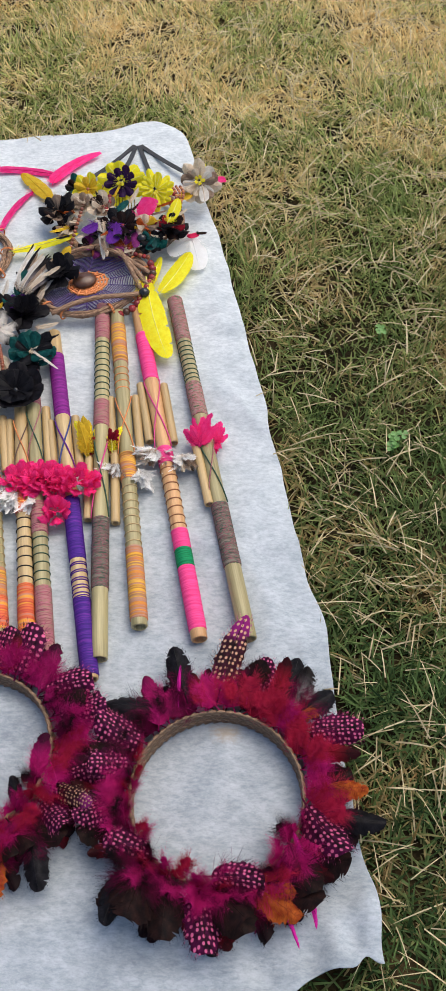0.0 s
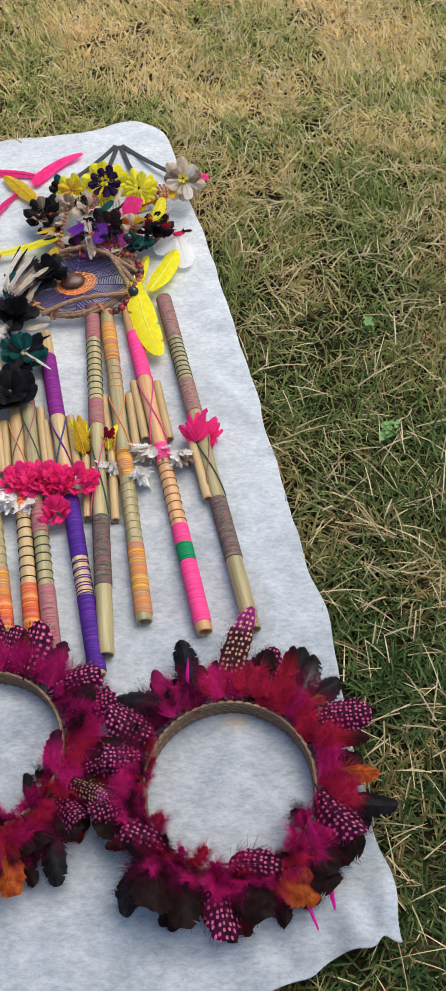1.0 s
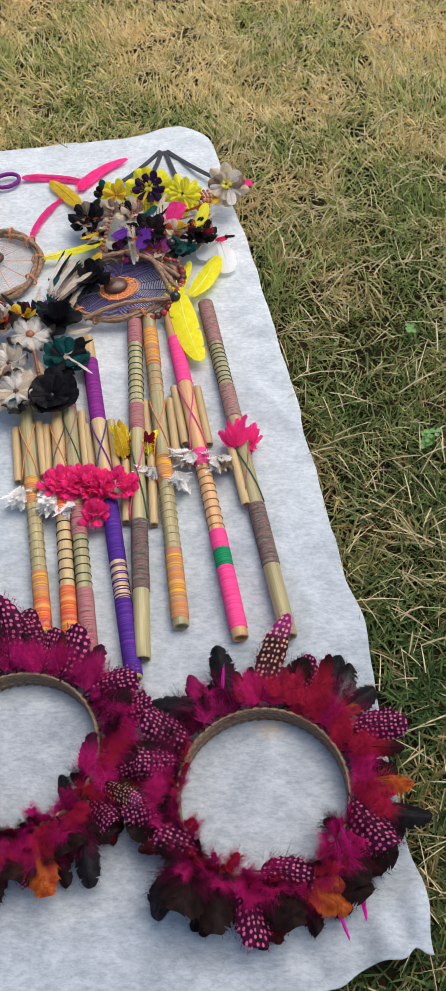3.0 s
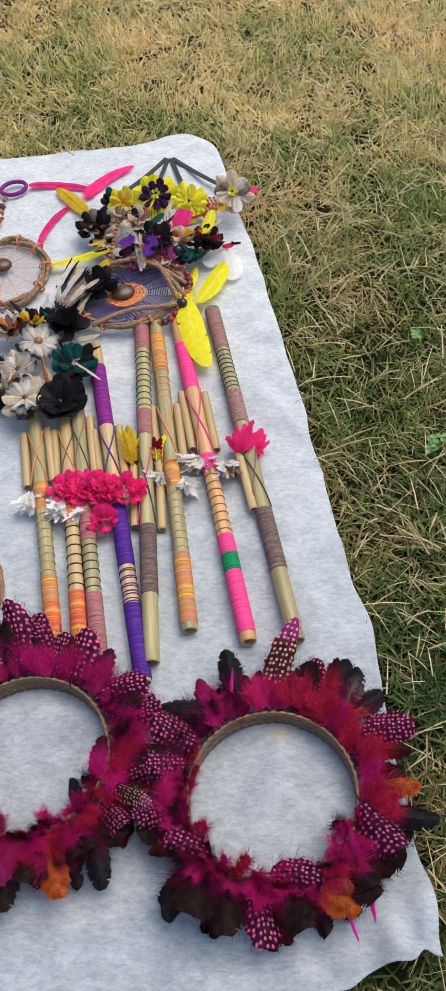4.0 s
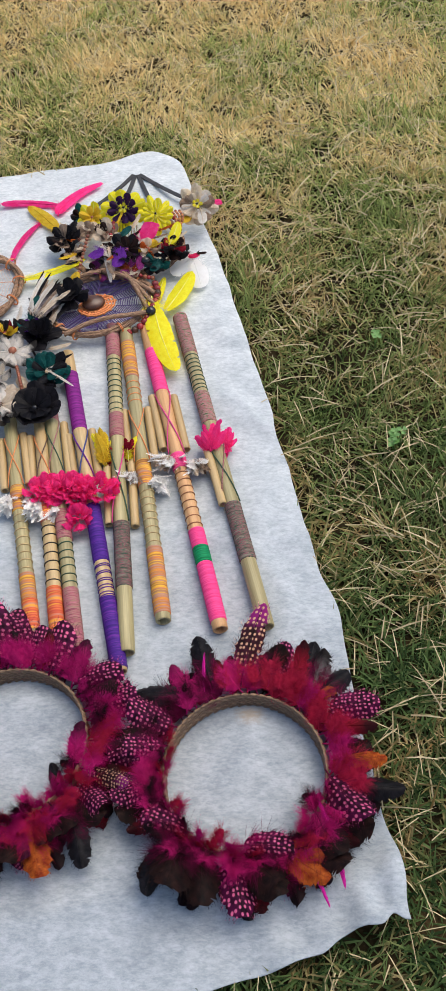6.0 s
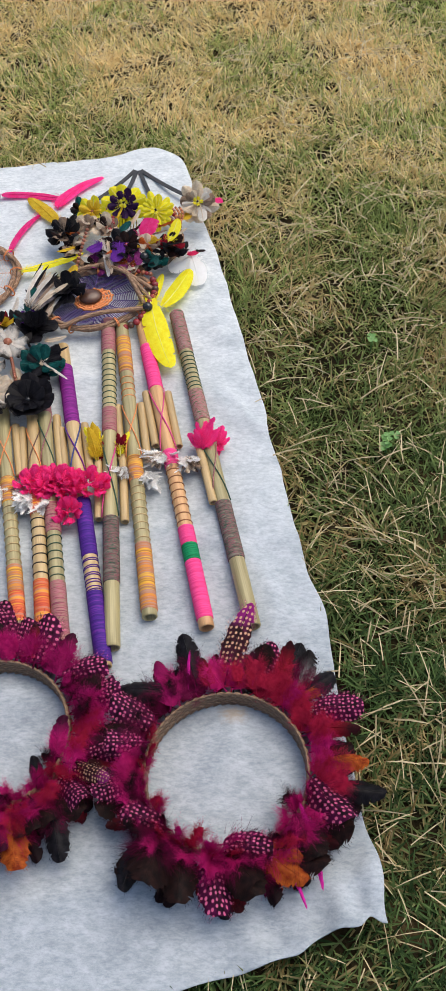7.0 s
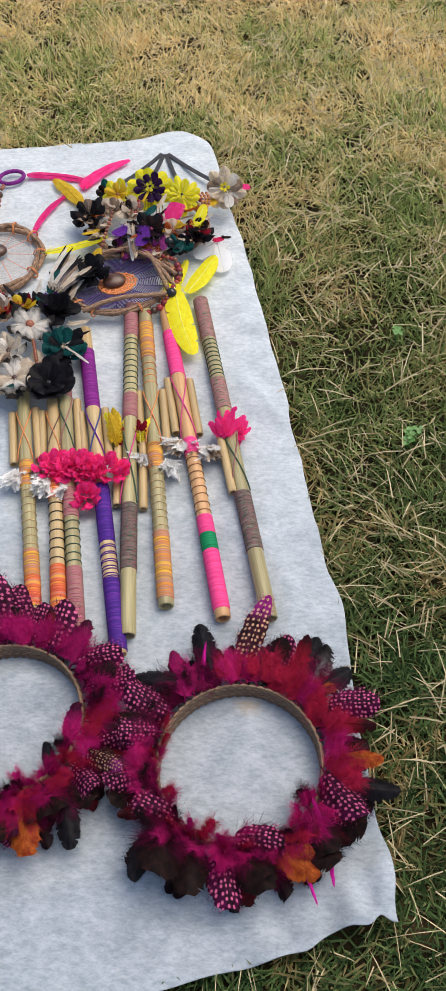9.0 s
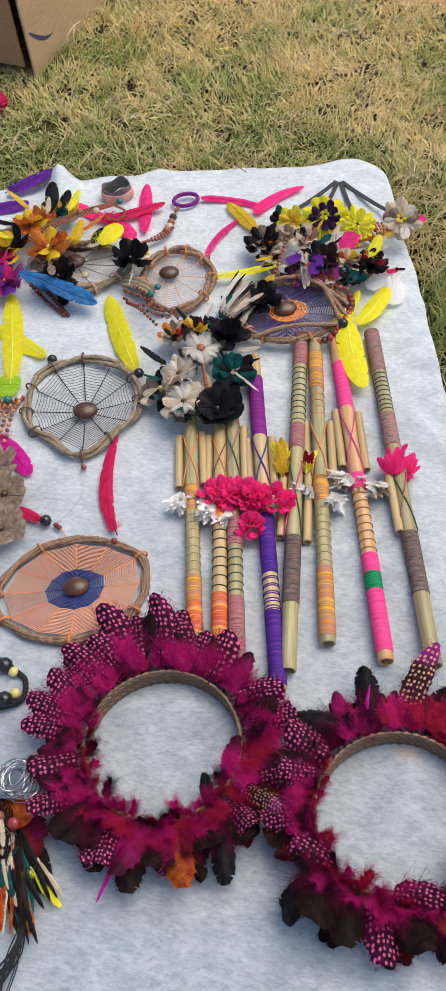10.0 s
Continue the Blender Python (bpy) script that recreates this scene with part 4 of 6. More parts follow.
def band(parent, r, h):
    """A strip of palm straw, plaited: four rows of slanting strands over a thin core."""
    sh = Shape().lathe([(0.001, r), (h, r), (h, r + 0.0008), (0.001, r + 0.0008)], 48, close=True)
    sh.v = [Vector((p.x, p.z, p.y)) for p in sh.v]
    core = part("woven_band", sh.mesh("woven_band", ["palm"]), parent, None, "plaited palm straw band")
    n = 58
    for row in range(4):
        for k in range(n):
            a = 360 * (k + 0.5 * (row % 2)) / n
            part("strand", STRAND[row % 2], core, pose(r * math.cos(radians(a)), r * math.sin(radians(a)), h * (row + 0.5) / 4, 0, 0, a + 90))


KIND = {
    "spot": ("spot", "wine", 0.062, 0.034, 0.55), "spotm": ("spot", "magenta", 0.060, 0.034, 0.55), "spotc": ("spot_cream", "wine", 0.078, 0.028, 0.35),
    "magenta": ("magenta", "down_pink", 0.052, 0.023, 0.45), "crimson": ("crimson", "down_red", 0.054, 0.024, 0.42), "wine": ("wine", "down_pink", 0.052, 0.025, 0.45),
    "dark": ("dark", "wine", 0.056, 0.041, 0.50), "rust": ("rust", "down_red", 0.056, 0.030, 0.45), "spike": ("magenta_f", "magenta", 0.085, 0.008, 0.25),
    "black": ("black_f", "wine", 0.060, 0.032, 0.42), "grizzle": ("grizzle", "wine", 0.050, 0.026, 0.5),
}
PLUMES = {}
SOFT = {"magenta": "down_pink", "crimson": "down_red"}
for key, (vane, down, L, W, tip) in KIND.items():
    spotty = key.startswith("spot")
    PLUMES[key] = [feather(rng, L * (0.88 + 0.08 * k), W * (0.9 + 0.2 * rng.random()), vane, down, 0.5 if key != "spike" else 0.2,
                           0.14 - 0.5 * rng.random(), 0.5, 0.05 if spotty else 0.10, tip, 0.4 * (rng.random() - 0.5), 22, (30 if spotty else 60) if key != "spike" else 20, 260 if spotty else 190 if key in ("dark", "black") else 200, 0.18 if spotty or key in ("dark", "black") else 0.30, 0.26 if spotty else 0.12) for k in range(4)]
DOWN = {key: [feather(rng, 0.040 + 0.006 * k, 0.030, SOFT.get(key, key), SOFT.get(key, key), 0.95, 0.2, 0.2, 0.5, 0.4, 0.2 * (rng.random() - 0.5), 9, 260, 60, 0.7) for k in range(3)] for key in ("magenta", "crimson", "wine")}


def headband(c, r, plumes, fill, label, turn=0.0):
    """plumes: bearing on the band, kind, size, turn from the radius, and how far out the quill sits in millimetres."""
    base = thing("feather_headband", pose(c[0], c[1], 0.004), label, "headdress", "feather headbands on the cloth")
    band(base, r + 0.001, 0.027)
    # under layer all round
    for k in range(46):
        a = 360 * k / 46 + 6 * (rng.random() - 0.5)
        key = rng.choice(fill)
        m = pose((r + 0.006) * math.cos(radians(a)), (r + 0.006) * math.sin(radians(a)), 0.010 + 0.006 * rng.random(), 2 + 18 * rng.random(), 50 * (rng.random() - 0.5), a - 90 + 70 * (rng.random() - 0.5))
        part("feather", rng.choice(PLUMES[key]), base, m @ Matrix.Scale(0.74 + 0.24 * rng.random(), 4))
    # down close to the band
    for k in range(60):
        a = 360 * k / 60 + 8 * (rng.random() - 0.5)
        key = rng.choice(("crimson", "crimson", "magenta")) if math.cos(radians(a - turn)) > 0.35 else rng.choice(("magenta", "wine", "magenta"))
        near = max(0.0, -math.sin(radians(a + 25)))
        m = pose((r + 0.003) * math.cos(radians(a)), (r + 0.003) * math.sin(radians(a)), 0.020 + 0.006 * rng.random(), 8 + 20 * rng.random() + near * 40 * rng.random(), 60 * (rng.random() - 0.5), a - 90 + 110 * (rng.random() - 0.5))
        part("down_feather", rng.choice(DOWN[key]), base, m @ Matrix.Scale(0.50 + 0.35 * rng.random(), 4))
    # short down that stands up over the rim on the near side
    for k in range(34):
        a = 160 + 185 * k / 33 + 6 * (rng.random() - 0.5)
        key = rng.choice(("magenta", "magenta", "wine", "crimson"))
        m = pose((r + 0.003) * math.cos(radians(a)), (r + 0.003) * math.sin(radians(a)), 0.018, 66 + 56 * rng.random(), 50 * (rng.random() - 0.5), a - 90 + 60 * (rng.random() - 0.5))
        part("down_feather", rng.choice(DOWN[key]), base, m @ Matrix.Scale(0.42 + 0.26 * rng.random(), 4))
    # the plumes that show, the later ones over the earlier
    for k, (a, key, size, yaw, out) in enumerate(plumes):
        q = r + 0.001 * min(26, max(-8, out))
        m = pose(q * math.cos(radians(a)), q * math.sin(radians(a)), 0.027 + 0.007 * k / len(plumes), 14 + 12 * rng.random() - 0.35 * max(0, out), 24 * (rng.random() - 0.5), a - 90 + yaw + 8 * (rng.random() - 0.5))
        part("feather", rng.choice(PLUMES[key]), base, m @ Matrix.Scale(size * (0.92 + 0.14 * rng.random()), 4))
    for k in range(20):
        a = 360 * rng.random()
        key = "crimson" if math.cos(radians(a - turn)) > 0.5 else rng.choice(("magenta", "wine"))
        m = pose((r + 0.008) * math.cos(radians(a)), (r + 0.008) * math.sin(radians(a)), 0.032, 10 + 22 * rng.random(), 50 * (rng.random() - 0.5), a - 90 + 90 * (rng.random() - 0.5))
        part("down_feather", rng.choice(DOWN[key]), base, m @ Matrix.Scale(0.34 + 0.22 * rng.random(), 4))
    return base


EAST = [
    (50, "black", 0.85, -21, 26), (52, "grizzle", 0.95, 12, 26), (57, "black", 0.86, 23, 26), (49, "rust", 0.70, -12, 20), (72, "spot", 0.80, 2, 22), (84, "dark", 0.80, -45, 20),
    (63, "crimson", 0.95, 6, 20), (76, "spike", 0.62, 6, 12), (94, "spotc", 1.04, -9, 10), (40, "spotm", 0.90, -30, 22), (33, "crimson", 1.0, -45, 10), (27, "crimson", 0.95, -9, 8),
    (-6, "black", 0.8, -9, 18), (6, "dark", 0.80, 12, 8), (9, "rust", 0.80, -14, 12)]
SOUTH = [
    (-30, "dark", 1.05, -42, -2), (-28, "wine", 0.95, -40, -4), (0, "spot", 1.10, -60, 0), (-21, "spike", 1.05, -49, -4), (-48, "dark", 0.95, 0, 4), (-56, "spike", 0.7, 10, 10), (-90, "dark", 1.10, 48, 0), (-85, "dark", 1.0, 21, -4),
    (-98, "spotm", 0.92, 19, 0), (-94, "spot", 0.90, 100, -4), (-135, "black", 0.75, 11, 18), (-117, "dark", 1.04, 29, 0), (-130, "dark", 1.11, 19, 2), (-136, "dark", 1.10, 44, 3), (-126, "spot", 1.05, -72, 0), (-70, "rust", 0.95, 55, 2), (-66, "rust", 1.0, 30, 4), (-62, "rust", 0.9, 42, 0)]
WEST = [
    (112, "black", 0.97, -1, 12), (118, "spike", 0.52, -18, 12), (127, "black", 0.90, 39, 14), (124, "magenta", 0.85, 17, 15), (137, "magenta", 0.80, -41, 2), (104, "crimson", 0.7, 10, 4),
    (-163, "wine", 0.80, -40, 8), (-172, "spotm", 0.80, 20, 4), (164, "spot", 0.90, 18, 0), (149, "spot", 0.95, 17, 0), (175, "magenta", 0.75, -30, 0), (157, "dark", 0.7, 30, 10)]
headband((-0.003, -0.070), 0.0795, EAST + SOUTH + WEST, ("dark", "wine", "dark", "crimson", "black", "wine"), "round headband of crimson, magenta, black and spotted feathers", 30)
FAR = [
    (124, "spot", 1.12, -7, 18), (119, "spotm", 1.0, -11, 13), (114, "dark", 0.93, -26, 18), (98, "spotm", 1.15, -12, 13), (104, "spot", 1.12, -7, 9), (90, "wine", 0.8, 10, 6), (81, "spotm", 1.0, -6, 3), (72, "crimson", 0.8, 10, 4), (65, "spot", 1.10, 14, 0),
    (37, "dark", 0.95, -32, 6), (44, "magenta", 1.06, 41, 4), (45, "spot", 1.0, -26, 6), (25, "spotm", 0.85, -10, 8), (15, "spot", 0.90, 13, 4)]
RIGHT_HAND = [
    (-11, "spot", 0.85, 25, 22), (0, "wine", 0.8, -10, 6), (-20, "spotc", 0.75, 7, 8), (-23, "magenta", 0.80, 110, 0), (-43, "black", 0.85, -26, 24), (-42, "dark", 0.85, 9, 14), (-30, "spot", 0.80, -10, 12),
    (-51, "dark", 0.90, 9, 4), (-44, "black", 0.48, 140, 4), (-76, "dark", 0.85, -12, 12), (-74, "magenta", 0.75, 10, 8), (-58, "dark", 0.8, 10, 8), (-92, "dark", 0.80, 10, 20), (-65, "rust", 1.0, -8, 9), (-62, "crimson", 0.8, -4, 6)]
LEFT_HAND = [
    (-85, "magenta", 1.10, -12, 0), (-98, "spike", 0.80, 4, 22), (-107, "spot", 0.90, 15, 10), (-117, "dark", 0.75, 41, 22), (-125, "dark", 0.93, 23, 16), (-128, "dark", 0.85, -1, 14), (-151, "dark", 0.75, -25, 22), (-134, "spot", 0.85, -22, 14),
    (-129, "magenta", 1.0, -47, 0), (-141, "crimson", 0.8, 0, 6), (-158, "spot", 1.05, 2, -2), (-178, "spot", 0.95, -1, 9), (-168, "magenta", 0.8, 15, 2), (172, "spotm", 0.9, 5, 12), (160, "spot", 0.95, 2, 8), (152, "spotm", 0.85, -15, 14), (142, "spot", 1.0, 5, 10), (133, "spotm", 0.95, 0, 12)]
headband((-0.246, -0.041), 0.0785, FAR + RIGHT_HAND + LEFT_HAND, ("wine", "spot", "dark", "wine", "dark", "crimson"), "round headband of magenta-dyed spotted feathers on woven straw", 300)


# ---- pieces for ornaments ----
SMALL = {}


def bead_mesh(r, mat):
    if (r, mat) not in SMALL:
        SMALL[(r, mat)] = Shape().ball((0, 0, 0), r, r, r * 0.85, 8, 6).mesh("bead", [mat])
    return SMALL[(r, mat)]


def smooth_path(pts, n):
    """A curve through the points, n steps for each stretch."""
    p = [Vector(q) for q in pts]
    p = [2 * p[0] - p[1]] + p + [2 * p[-1] - p[-2]]
    out = []
    for i in range(1, len(p) - 2):
        for k in range(n):
            t = k / n
            out.append(0.5 * (2 * p[i] + (p[i + 1] - p[i - 1]) * t + (2 * p[i - 1] - 5 * p[i] + 4 * p[i + 1] - p[i + 2]) * t * t + (3 * p[i] - p[i - 1] - 3 * p[i + 1] + p[i + 2]) * t ** 3))
    return out + [p[-2]]


def beads(parent, pts, r, mats, gap=1.55):
    path = smooth_path(pts, 12)
    run = 0.0
    k = 0
    for a, b2 in zip(path, path[1:]):
        run += (b2 - a).length
        if run >= r * gap:
            run = 0.0
            part("bead", bead_mesh(r, mats[k % len(mats)]), parent, Matrix.Translation(b2) @ pose(0, 0, 0, 40 * rng.random(), 40 * rng.random(), 0))
            k += 1
    return path


def cord(parent, pts, r, mat, name="cord", n=8):
    return part(name, Shape().tube(smooth_path(pts, n), r, 5).mesh(name, [mat]), parent)


def laid(parent, a, b2, W, mat, bow=0.06, curl=0.05, name="feather", split=0.03, tip=0.55, roll=0, fluff=None, label="", cup=0.12):
    """One long feather from its quill a to its tip b2."""
    a, b2 = Vector(a), Vector(b2)
    d = b2 - a
    L = d.length / math.sqrt(1 + bow * bow)
    me = feather(rng, L, W, mat, fluff or mat, 0.12, curl, cup, split, tip, bow, 26, 26, 30, 0.04)
    flat = math.hypot(d.x, d.y)
    m = pose(a.x, a.y, a.z, math.degrees(math.atan2(d.z - curl * L, flat)), roll, math.degrees(math.atan2(d.y, d.x)) - 90 + math.degrees(math.atan(bow)))
    return part(name, me, parent, m, label)


PETAL = {}


def petals(mat, long, wide):
    key = (mat, long, wide)
    if key not in PETAL:
        PETAL[key] = [feather(rng, long * (0.9 + 0.1 * k), wide, mat, mat, 0.10, 0.35 - 0.5 * rng.random(), 0.45 if wide < 0.8 * long else 0.15, 0.10, 0.6, 0.15 * (rng.random() - 0.5), 9, 6, 16, 0.10) for k in range(3)]
    return PETAL[key]


def flower(parent, c, r, mats, n=8, core="rust_bead", tilt=(0, 0), open_up=24, layers=2, wide=0.75, core_r=0.0045, inner=0.78):
    """Petals of trimmed feathers round a bead."""
    m0 = pose(c[0], c[1], c[2], tilt[0], tilt[1]) @ pose(0, 0, 0, 0, 0, 360 * rng.random())
    mid = part("flower", bead_mesh(core_r, core), parent, m0)
    for lay in range(layers):
        size = r * inner ** lay
        for k in range(n):
            a = 360 * (k + 0.5 * lay) / n + 9 * (rng.random() - 0.5)
            mat = mats[(k + lay) % len(mats)] if len(mats) > 2 else mats[min(lay, len(mats) - 1)]
            part("petal", rng.choice(petals(mat, round(size, 3), round(size * wide, 3))), mid,
                 pose(0.002 * math.cos(radians(a)), 0.002 * math.sin(radians(a)), -0.001 + 0.002 * lay, open_up * (0.5 + lay * 0.8) + 14 * (rng.random() - 0.5), 24 * (rng.random() - 0.5), a - 90))
    return mid


def rim_point(th, rx, ry, points):
    k = 1.0
    for at, amount, wide in points:
        q = (th - at + math.pi) % math.tau - math.pi
        k += amount * math.exp(-(q / wide) ** 2)
    return Vector((rx * k * math.cos(th), ry * k * math.sin(th), 0))


def dream_catcher(c, heading, rx, ry, points, bark, twigs, twig_r, spokes, webs, nut, label, ties="th_orange", z=0.0, fine=0.00045):
    """webs: (from, to, rings, material of rings, material of spokes), as shares of the way from the seed to the rim."""
    base = thing("dream_catcher", pose(c[0], c[1], 0.004 + z, 0, 0, heading), label, "dream catcher", "dream catchers on the cloth")
    for q in range(twigs):
        pts = []
        ph = math.tau * q / twigs
        for k in range(60):
            th = math.tau * k / 60
            p = rim_point(th, rx, ry, points)
            o = p.normalized()
            w = 0.55 * twig_r * (1.35 if twigs > 1 else 0)
            pts.append(p + o * (w * 1.2 * math.cos(3 * th + ph) + 0.0022 * noise.noise(p * 40 + Vector((q * 3, 0, 0)))) + Vector((0, 0, twig_r + w * (1 + math.sin(3 * th + ph)))))
        part("twig", Shape().tube(pts, [twig_r * (0.85 + 0.3 * noise.noise(p * 60 + Vector((0, q, 0))) + 0.1 * math.sin(k * 1.7)) for k, p in enumerate(pts)], 8, closed=True).mesh("twig", [bark]), base)
    zw = twig_r * 1.5
    off = Vector((nut[0], nut[1], 0))

    def at(k, f):
        edge = rim_point(math.tau * k / spokes, rx, ry, points) * 0.97
        return off * (1 - f) + edge * f + Vector((0, 0, zw - 0.0012 * math.sin(math.pi * f)))

    for f0, f1, rings, mat, spoke_mat, *gauge in webs:
        thick_as = gauge[0] if gauge else fine
        for k in range(spokes):
            spoke = Shape().tube([at(k, f0 + (f1 - f0) * j / 4) for j in range(5)], max(0.0007, thick_as * 1.1), 4)
            part("web_spoke", spoke.mesh("web_spoke", [spoke_mat]), base)
        for j in range(rings):
            f = f0 + (f1 - f0) * (j + 0.5) / rings
            pts = []
            for k in range(spokes):
                a, b2 = at(k, f + 0.25 * (f1 - f0) / rings * math.sin(k * 2.1)), at((k + 1) % spokes, f)
                pts += [a, (a + b2) / 2 * 0.985 + off * 0.015 + Vector((0, 0, 0.015 * zw))]
            part("web_ring", Shape().tube(pts, thick_as, 3, closed=True).mesh("web_ring", [mat]), base)
    part("seed", Shape().ball((0, 0, 0), nut[2], nut[2] * 0.8, 0.0065, 14, 9).mesh("seed", ["nut"]), base, pose(nut[0], nut[1], zw + 0.004, 6, 4, nut[3]), "glossy brown seed")
    for k in range(spokes):
        if rng.random() < 0.55:
            p = rim_point(math.tau * k / spokes, rx, ry, points)
            sh = Shape()
            tie = twig_r + 0.0042
            for turn in range(2):
                o = p.normalized()
                side = Vector((-o.y, o.x, 0)) * 0.0016 * (turn - 0.5)
                sh.tube([p + side + o * tie * 1.15 * math.cos(a) + Vector((0, 0, twig_r * 1.7 + tie * math.sin(a))) for a in [math.tau * j / 10 for j in range(10)]], 0.0007, 4, closed=True)
            part("thread_tie", sh.mesh("thread_tie", [ties]), base)
    return base


def local(base, p):
    """A place of the world in a thing's own axes."""
    return base.matrix_basis.inverted() @ Vector(p)


# ---- dream catcher with a greyish twig rim and a brown web ----
A = dream_catcher((-0.467, 0.404), 16, 0.075, 0.077, ((-math.pi / 2, 0.12, 0.3), (-0.87, -0.11, 0.35), (-2.27, -0.13, 0.35), (2.27, 0.14, 0.4), (0.8, 0.06, 0.4), (math.pi / 2, 0.09, 0.4)), "bark_grey", 2, 0.0040, 12,
                  ((0.22, 0.93, 13, "th_brown", "th_black"),), (0.004, -0.012, 0.0165, 10), "heart-shaped dream catcher of greyish twigs with a brown web", "th_brown")
laid(A, local(A, (-0.408, 0.466, 0.014)), local(A, (-0.489, 0.609, 0.012)), 0.030, "yellow", 0.07, 0.03, roll=-10)
laid(A, local(A, (-0.575, 0.424, 0.014)), local(A, (-0.633, 0.597, 0.012)), 0.030, "yellow", -0.05, 0.03, roll=8)
laid(A, local(A, (-0.540, 0.482, 0.010)), local(A, (-0.640, 0.537, 0.009)), 0.026, "yellow", 0.06, 0.02)
for p in ((-0.533, 0.478, 0.012), (-0.406, 0.467, 0.014)):
    part("bead", bead_mesh(0.0075, "black_bead"), A, Matrix.Translation(local(A, p)))
part("bead", bead_mesh(0.0042, "rust_bead"), A, Matrix.Translation(local(A, (-0.437, 0.306, 0.008))), "small rust pendant bead")
cord(A, [local(A, p) for p in ((-0.439, 0.315, 0.010), (-0.437, 0.300, 0.006), (-0.428, 0.262, 0.006), (-0.445, 0.219, 0.007))], 0.0004, "white_thread")

# ---- dream catcher with a peach web and a blue heart ----
B = dream_catcher((-0.398, 0.132), 14, 0.083, 0.068, ((0.52, 0.10, 0.35), (math.pi * 1.08, 0.10, 0.5)), "bark", 4, 0.0028, 12,
                  ((0.42, 0.95, 19, "th_peach", "th_orange"), (0.17, 0.41, 9, "th_blue", "th_blue")), (0.004, 0.0, 0.0155, 5), "oval twig dream catcher with peach and navy web", fine=0.0008)
laid(B, local(B, (-0.366, 0.211, 0.010)), local(B, (-0.408, 0.366, 0.010)), 0.019, "crimson_f", 0.42, 0.02, tip=0.5, split=0.12)
laid(B, local(B, (-0.464, 0.218, 0.010)), local(B, (-0.500, 0.232, 0.010)), 0.014, "crimson_f", 0.05, 0.02)
part("bead", bead_mesh(0.0078, "black_bead"), B, Matrix.Translation(local(B, (-0.459, 0.218, 0.011))))
beads(B, [local(B, p) for p in ((-0.451, 0.217, 0.009), (-0.445, 0.215, 0.008), (-0.440, 0.212, 0.008))], 0.0035, ("red_bead",))
beads(B, [local(B, p) for p in ((-0.368, 0.206, 0.012), (-0.366, 0.199, 0.014))], 0.0040, ("red_bead", "black_bead"))
cord(B, [local(B, p) for p in ((-0.442, 0.213, 0.008), (-0.433, 0.206, 0.010), (-0.427, 0.199, 0.013))], 0.0006, "th_orange")

# ---- pale-webbed dream catcher with beads and a loop ----
C = dream_catcher((-0.400, 0.656), 12, 0.050, 0.064, ((0.2, 0.05, 0.5),), "bark", 2, 0.0042, 10, ((0.24, 0.94, 10, "th_beige", "th_peach"),), (-0.010, 0.012, 0.0150, 10), "small twig dream catcher with a pale web")
loop = Shape().tube([(0.019 * math.cos(math.tau * k / 28), 0.013 * math.sin(math.tau * k / 28), 0) for k in range(28)], 0.0031, 8, closed=True)
part("hanging_loop", loop.mesh("hanging_loop", ["wrap_violet"]), C, pose(*local(C, (-0.428, 0.838, 0.009)), 6, 0, 10), "loop wound with purple thread")
beads(C, [local(C, p) for p in ((-0.436, 0.822, 0.008), (-0.436, 0.806, 0.012))], 0.0030, ("rust_bead",))
beads(C, [local(C, p) for p in ((-0.436, 0.802, 0.014), (-0.437, 0.775, 0.012), (-0.440, 0.755, 0.012))], 0.0062, ("nut", "rust_bead", "cream_bead", "rust_bead"))
for dx in (-0.006, 0.0, 0.006):
    beads(C, [local(C, p) for p in ((-0.432 + dx * 0.5, 0.772, 0.012), (-0.447 + dx, 0.742, 0.013), (-0.475 + dx, 0.722 + dx, 0.013))], 0.0026, ("rust_bead",))
for k, (a, b2) in enumerate((((-0.455, 0.640), (-0.385, 0.592)), ((-0.450, 0.628), (-0.375, 0.585)), ((-0.448, 0.615), (-0.370, 0.575)), ((-0.440, 0.605), (-0.382, 0.560)), ((-0.425, 0.600), (-0.350, 0.570)))):
    mid = ((a[0] + b2[0]) / 2 + 0.006 * math.sin(k * 2.0), (a[1] + b2[1]) / 2 + 0.008 * math.cos(k * 1.7), 0.024)
    beads(C, [local(C, (p[0] - 0.020, p[1] - 0.008, p[2])) for p in ((*a, 0.016), mid, (*b2, 0.022))], 0.0026, ("red_bead", "nut", "rust_bead"))
for p in ((-0.396, 0.628, 0.028), (-0.402, 0.613, 0.028)):
    part("bead", bead_mesh(0.0052, "teal_bead"), C, Matrix.Translation(local(C, (p[0] - 0.020, p[1] - 0.008, p[2]))))
for k in range(3):
    cord(C, [local(C, (p[0] - 0.020, p[1] - 0.008, p[2])) for p in ((-0.452, 0.655 - 0.008 * k, 0.016), (-0.425, 0.644 - 0.008 * k, 0.021), (-0.402, 0.630 - 0.008 * k, 0.022))], 0.0042, "bark_grey", "stick")
cord(C, [local(C, (p[0] - 0.020, p[1] - 0.008, p[2])) for p in ((-0.444, 0.664, 0.016), (-0.440, 0.650, 0.027), (-0.442, 0.634, 0.020))], 0.0013, "white_thread", "white_tie")

# ---- bunch of black, white and teal feather flowers ----
bunch = thing("feather_flower_bunch", pose(-0.325, 0.47, 0.004), "bunch of black, white and teal feather flowers with beads", "ornament")


def in_bunch(x, y, z):
    return (x + 0.325, y - 0.47, z - 0.004)


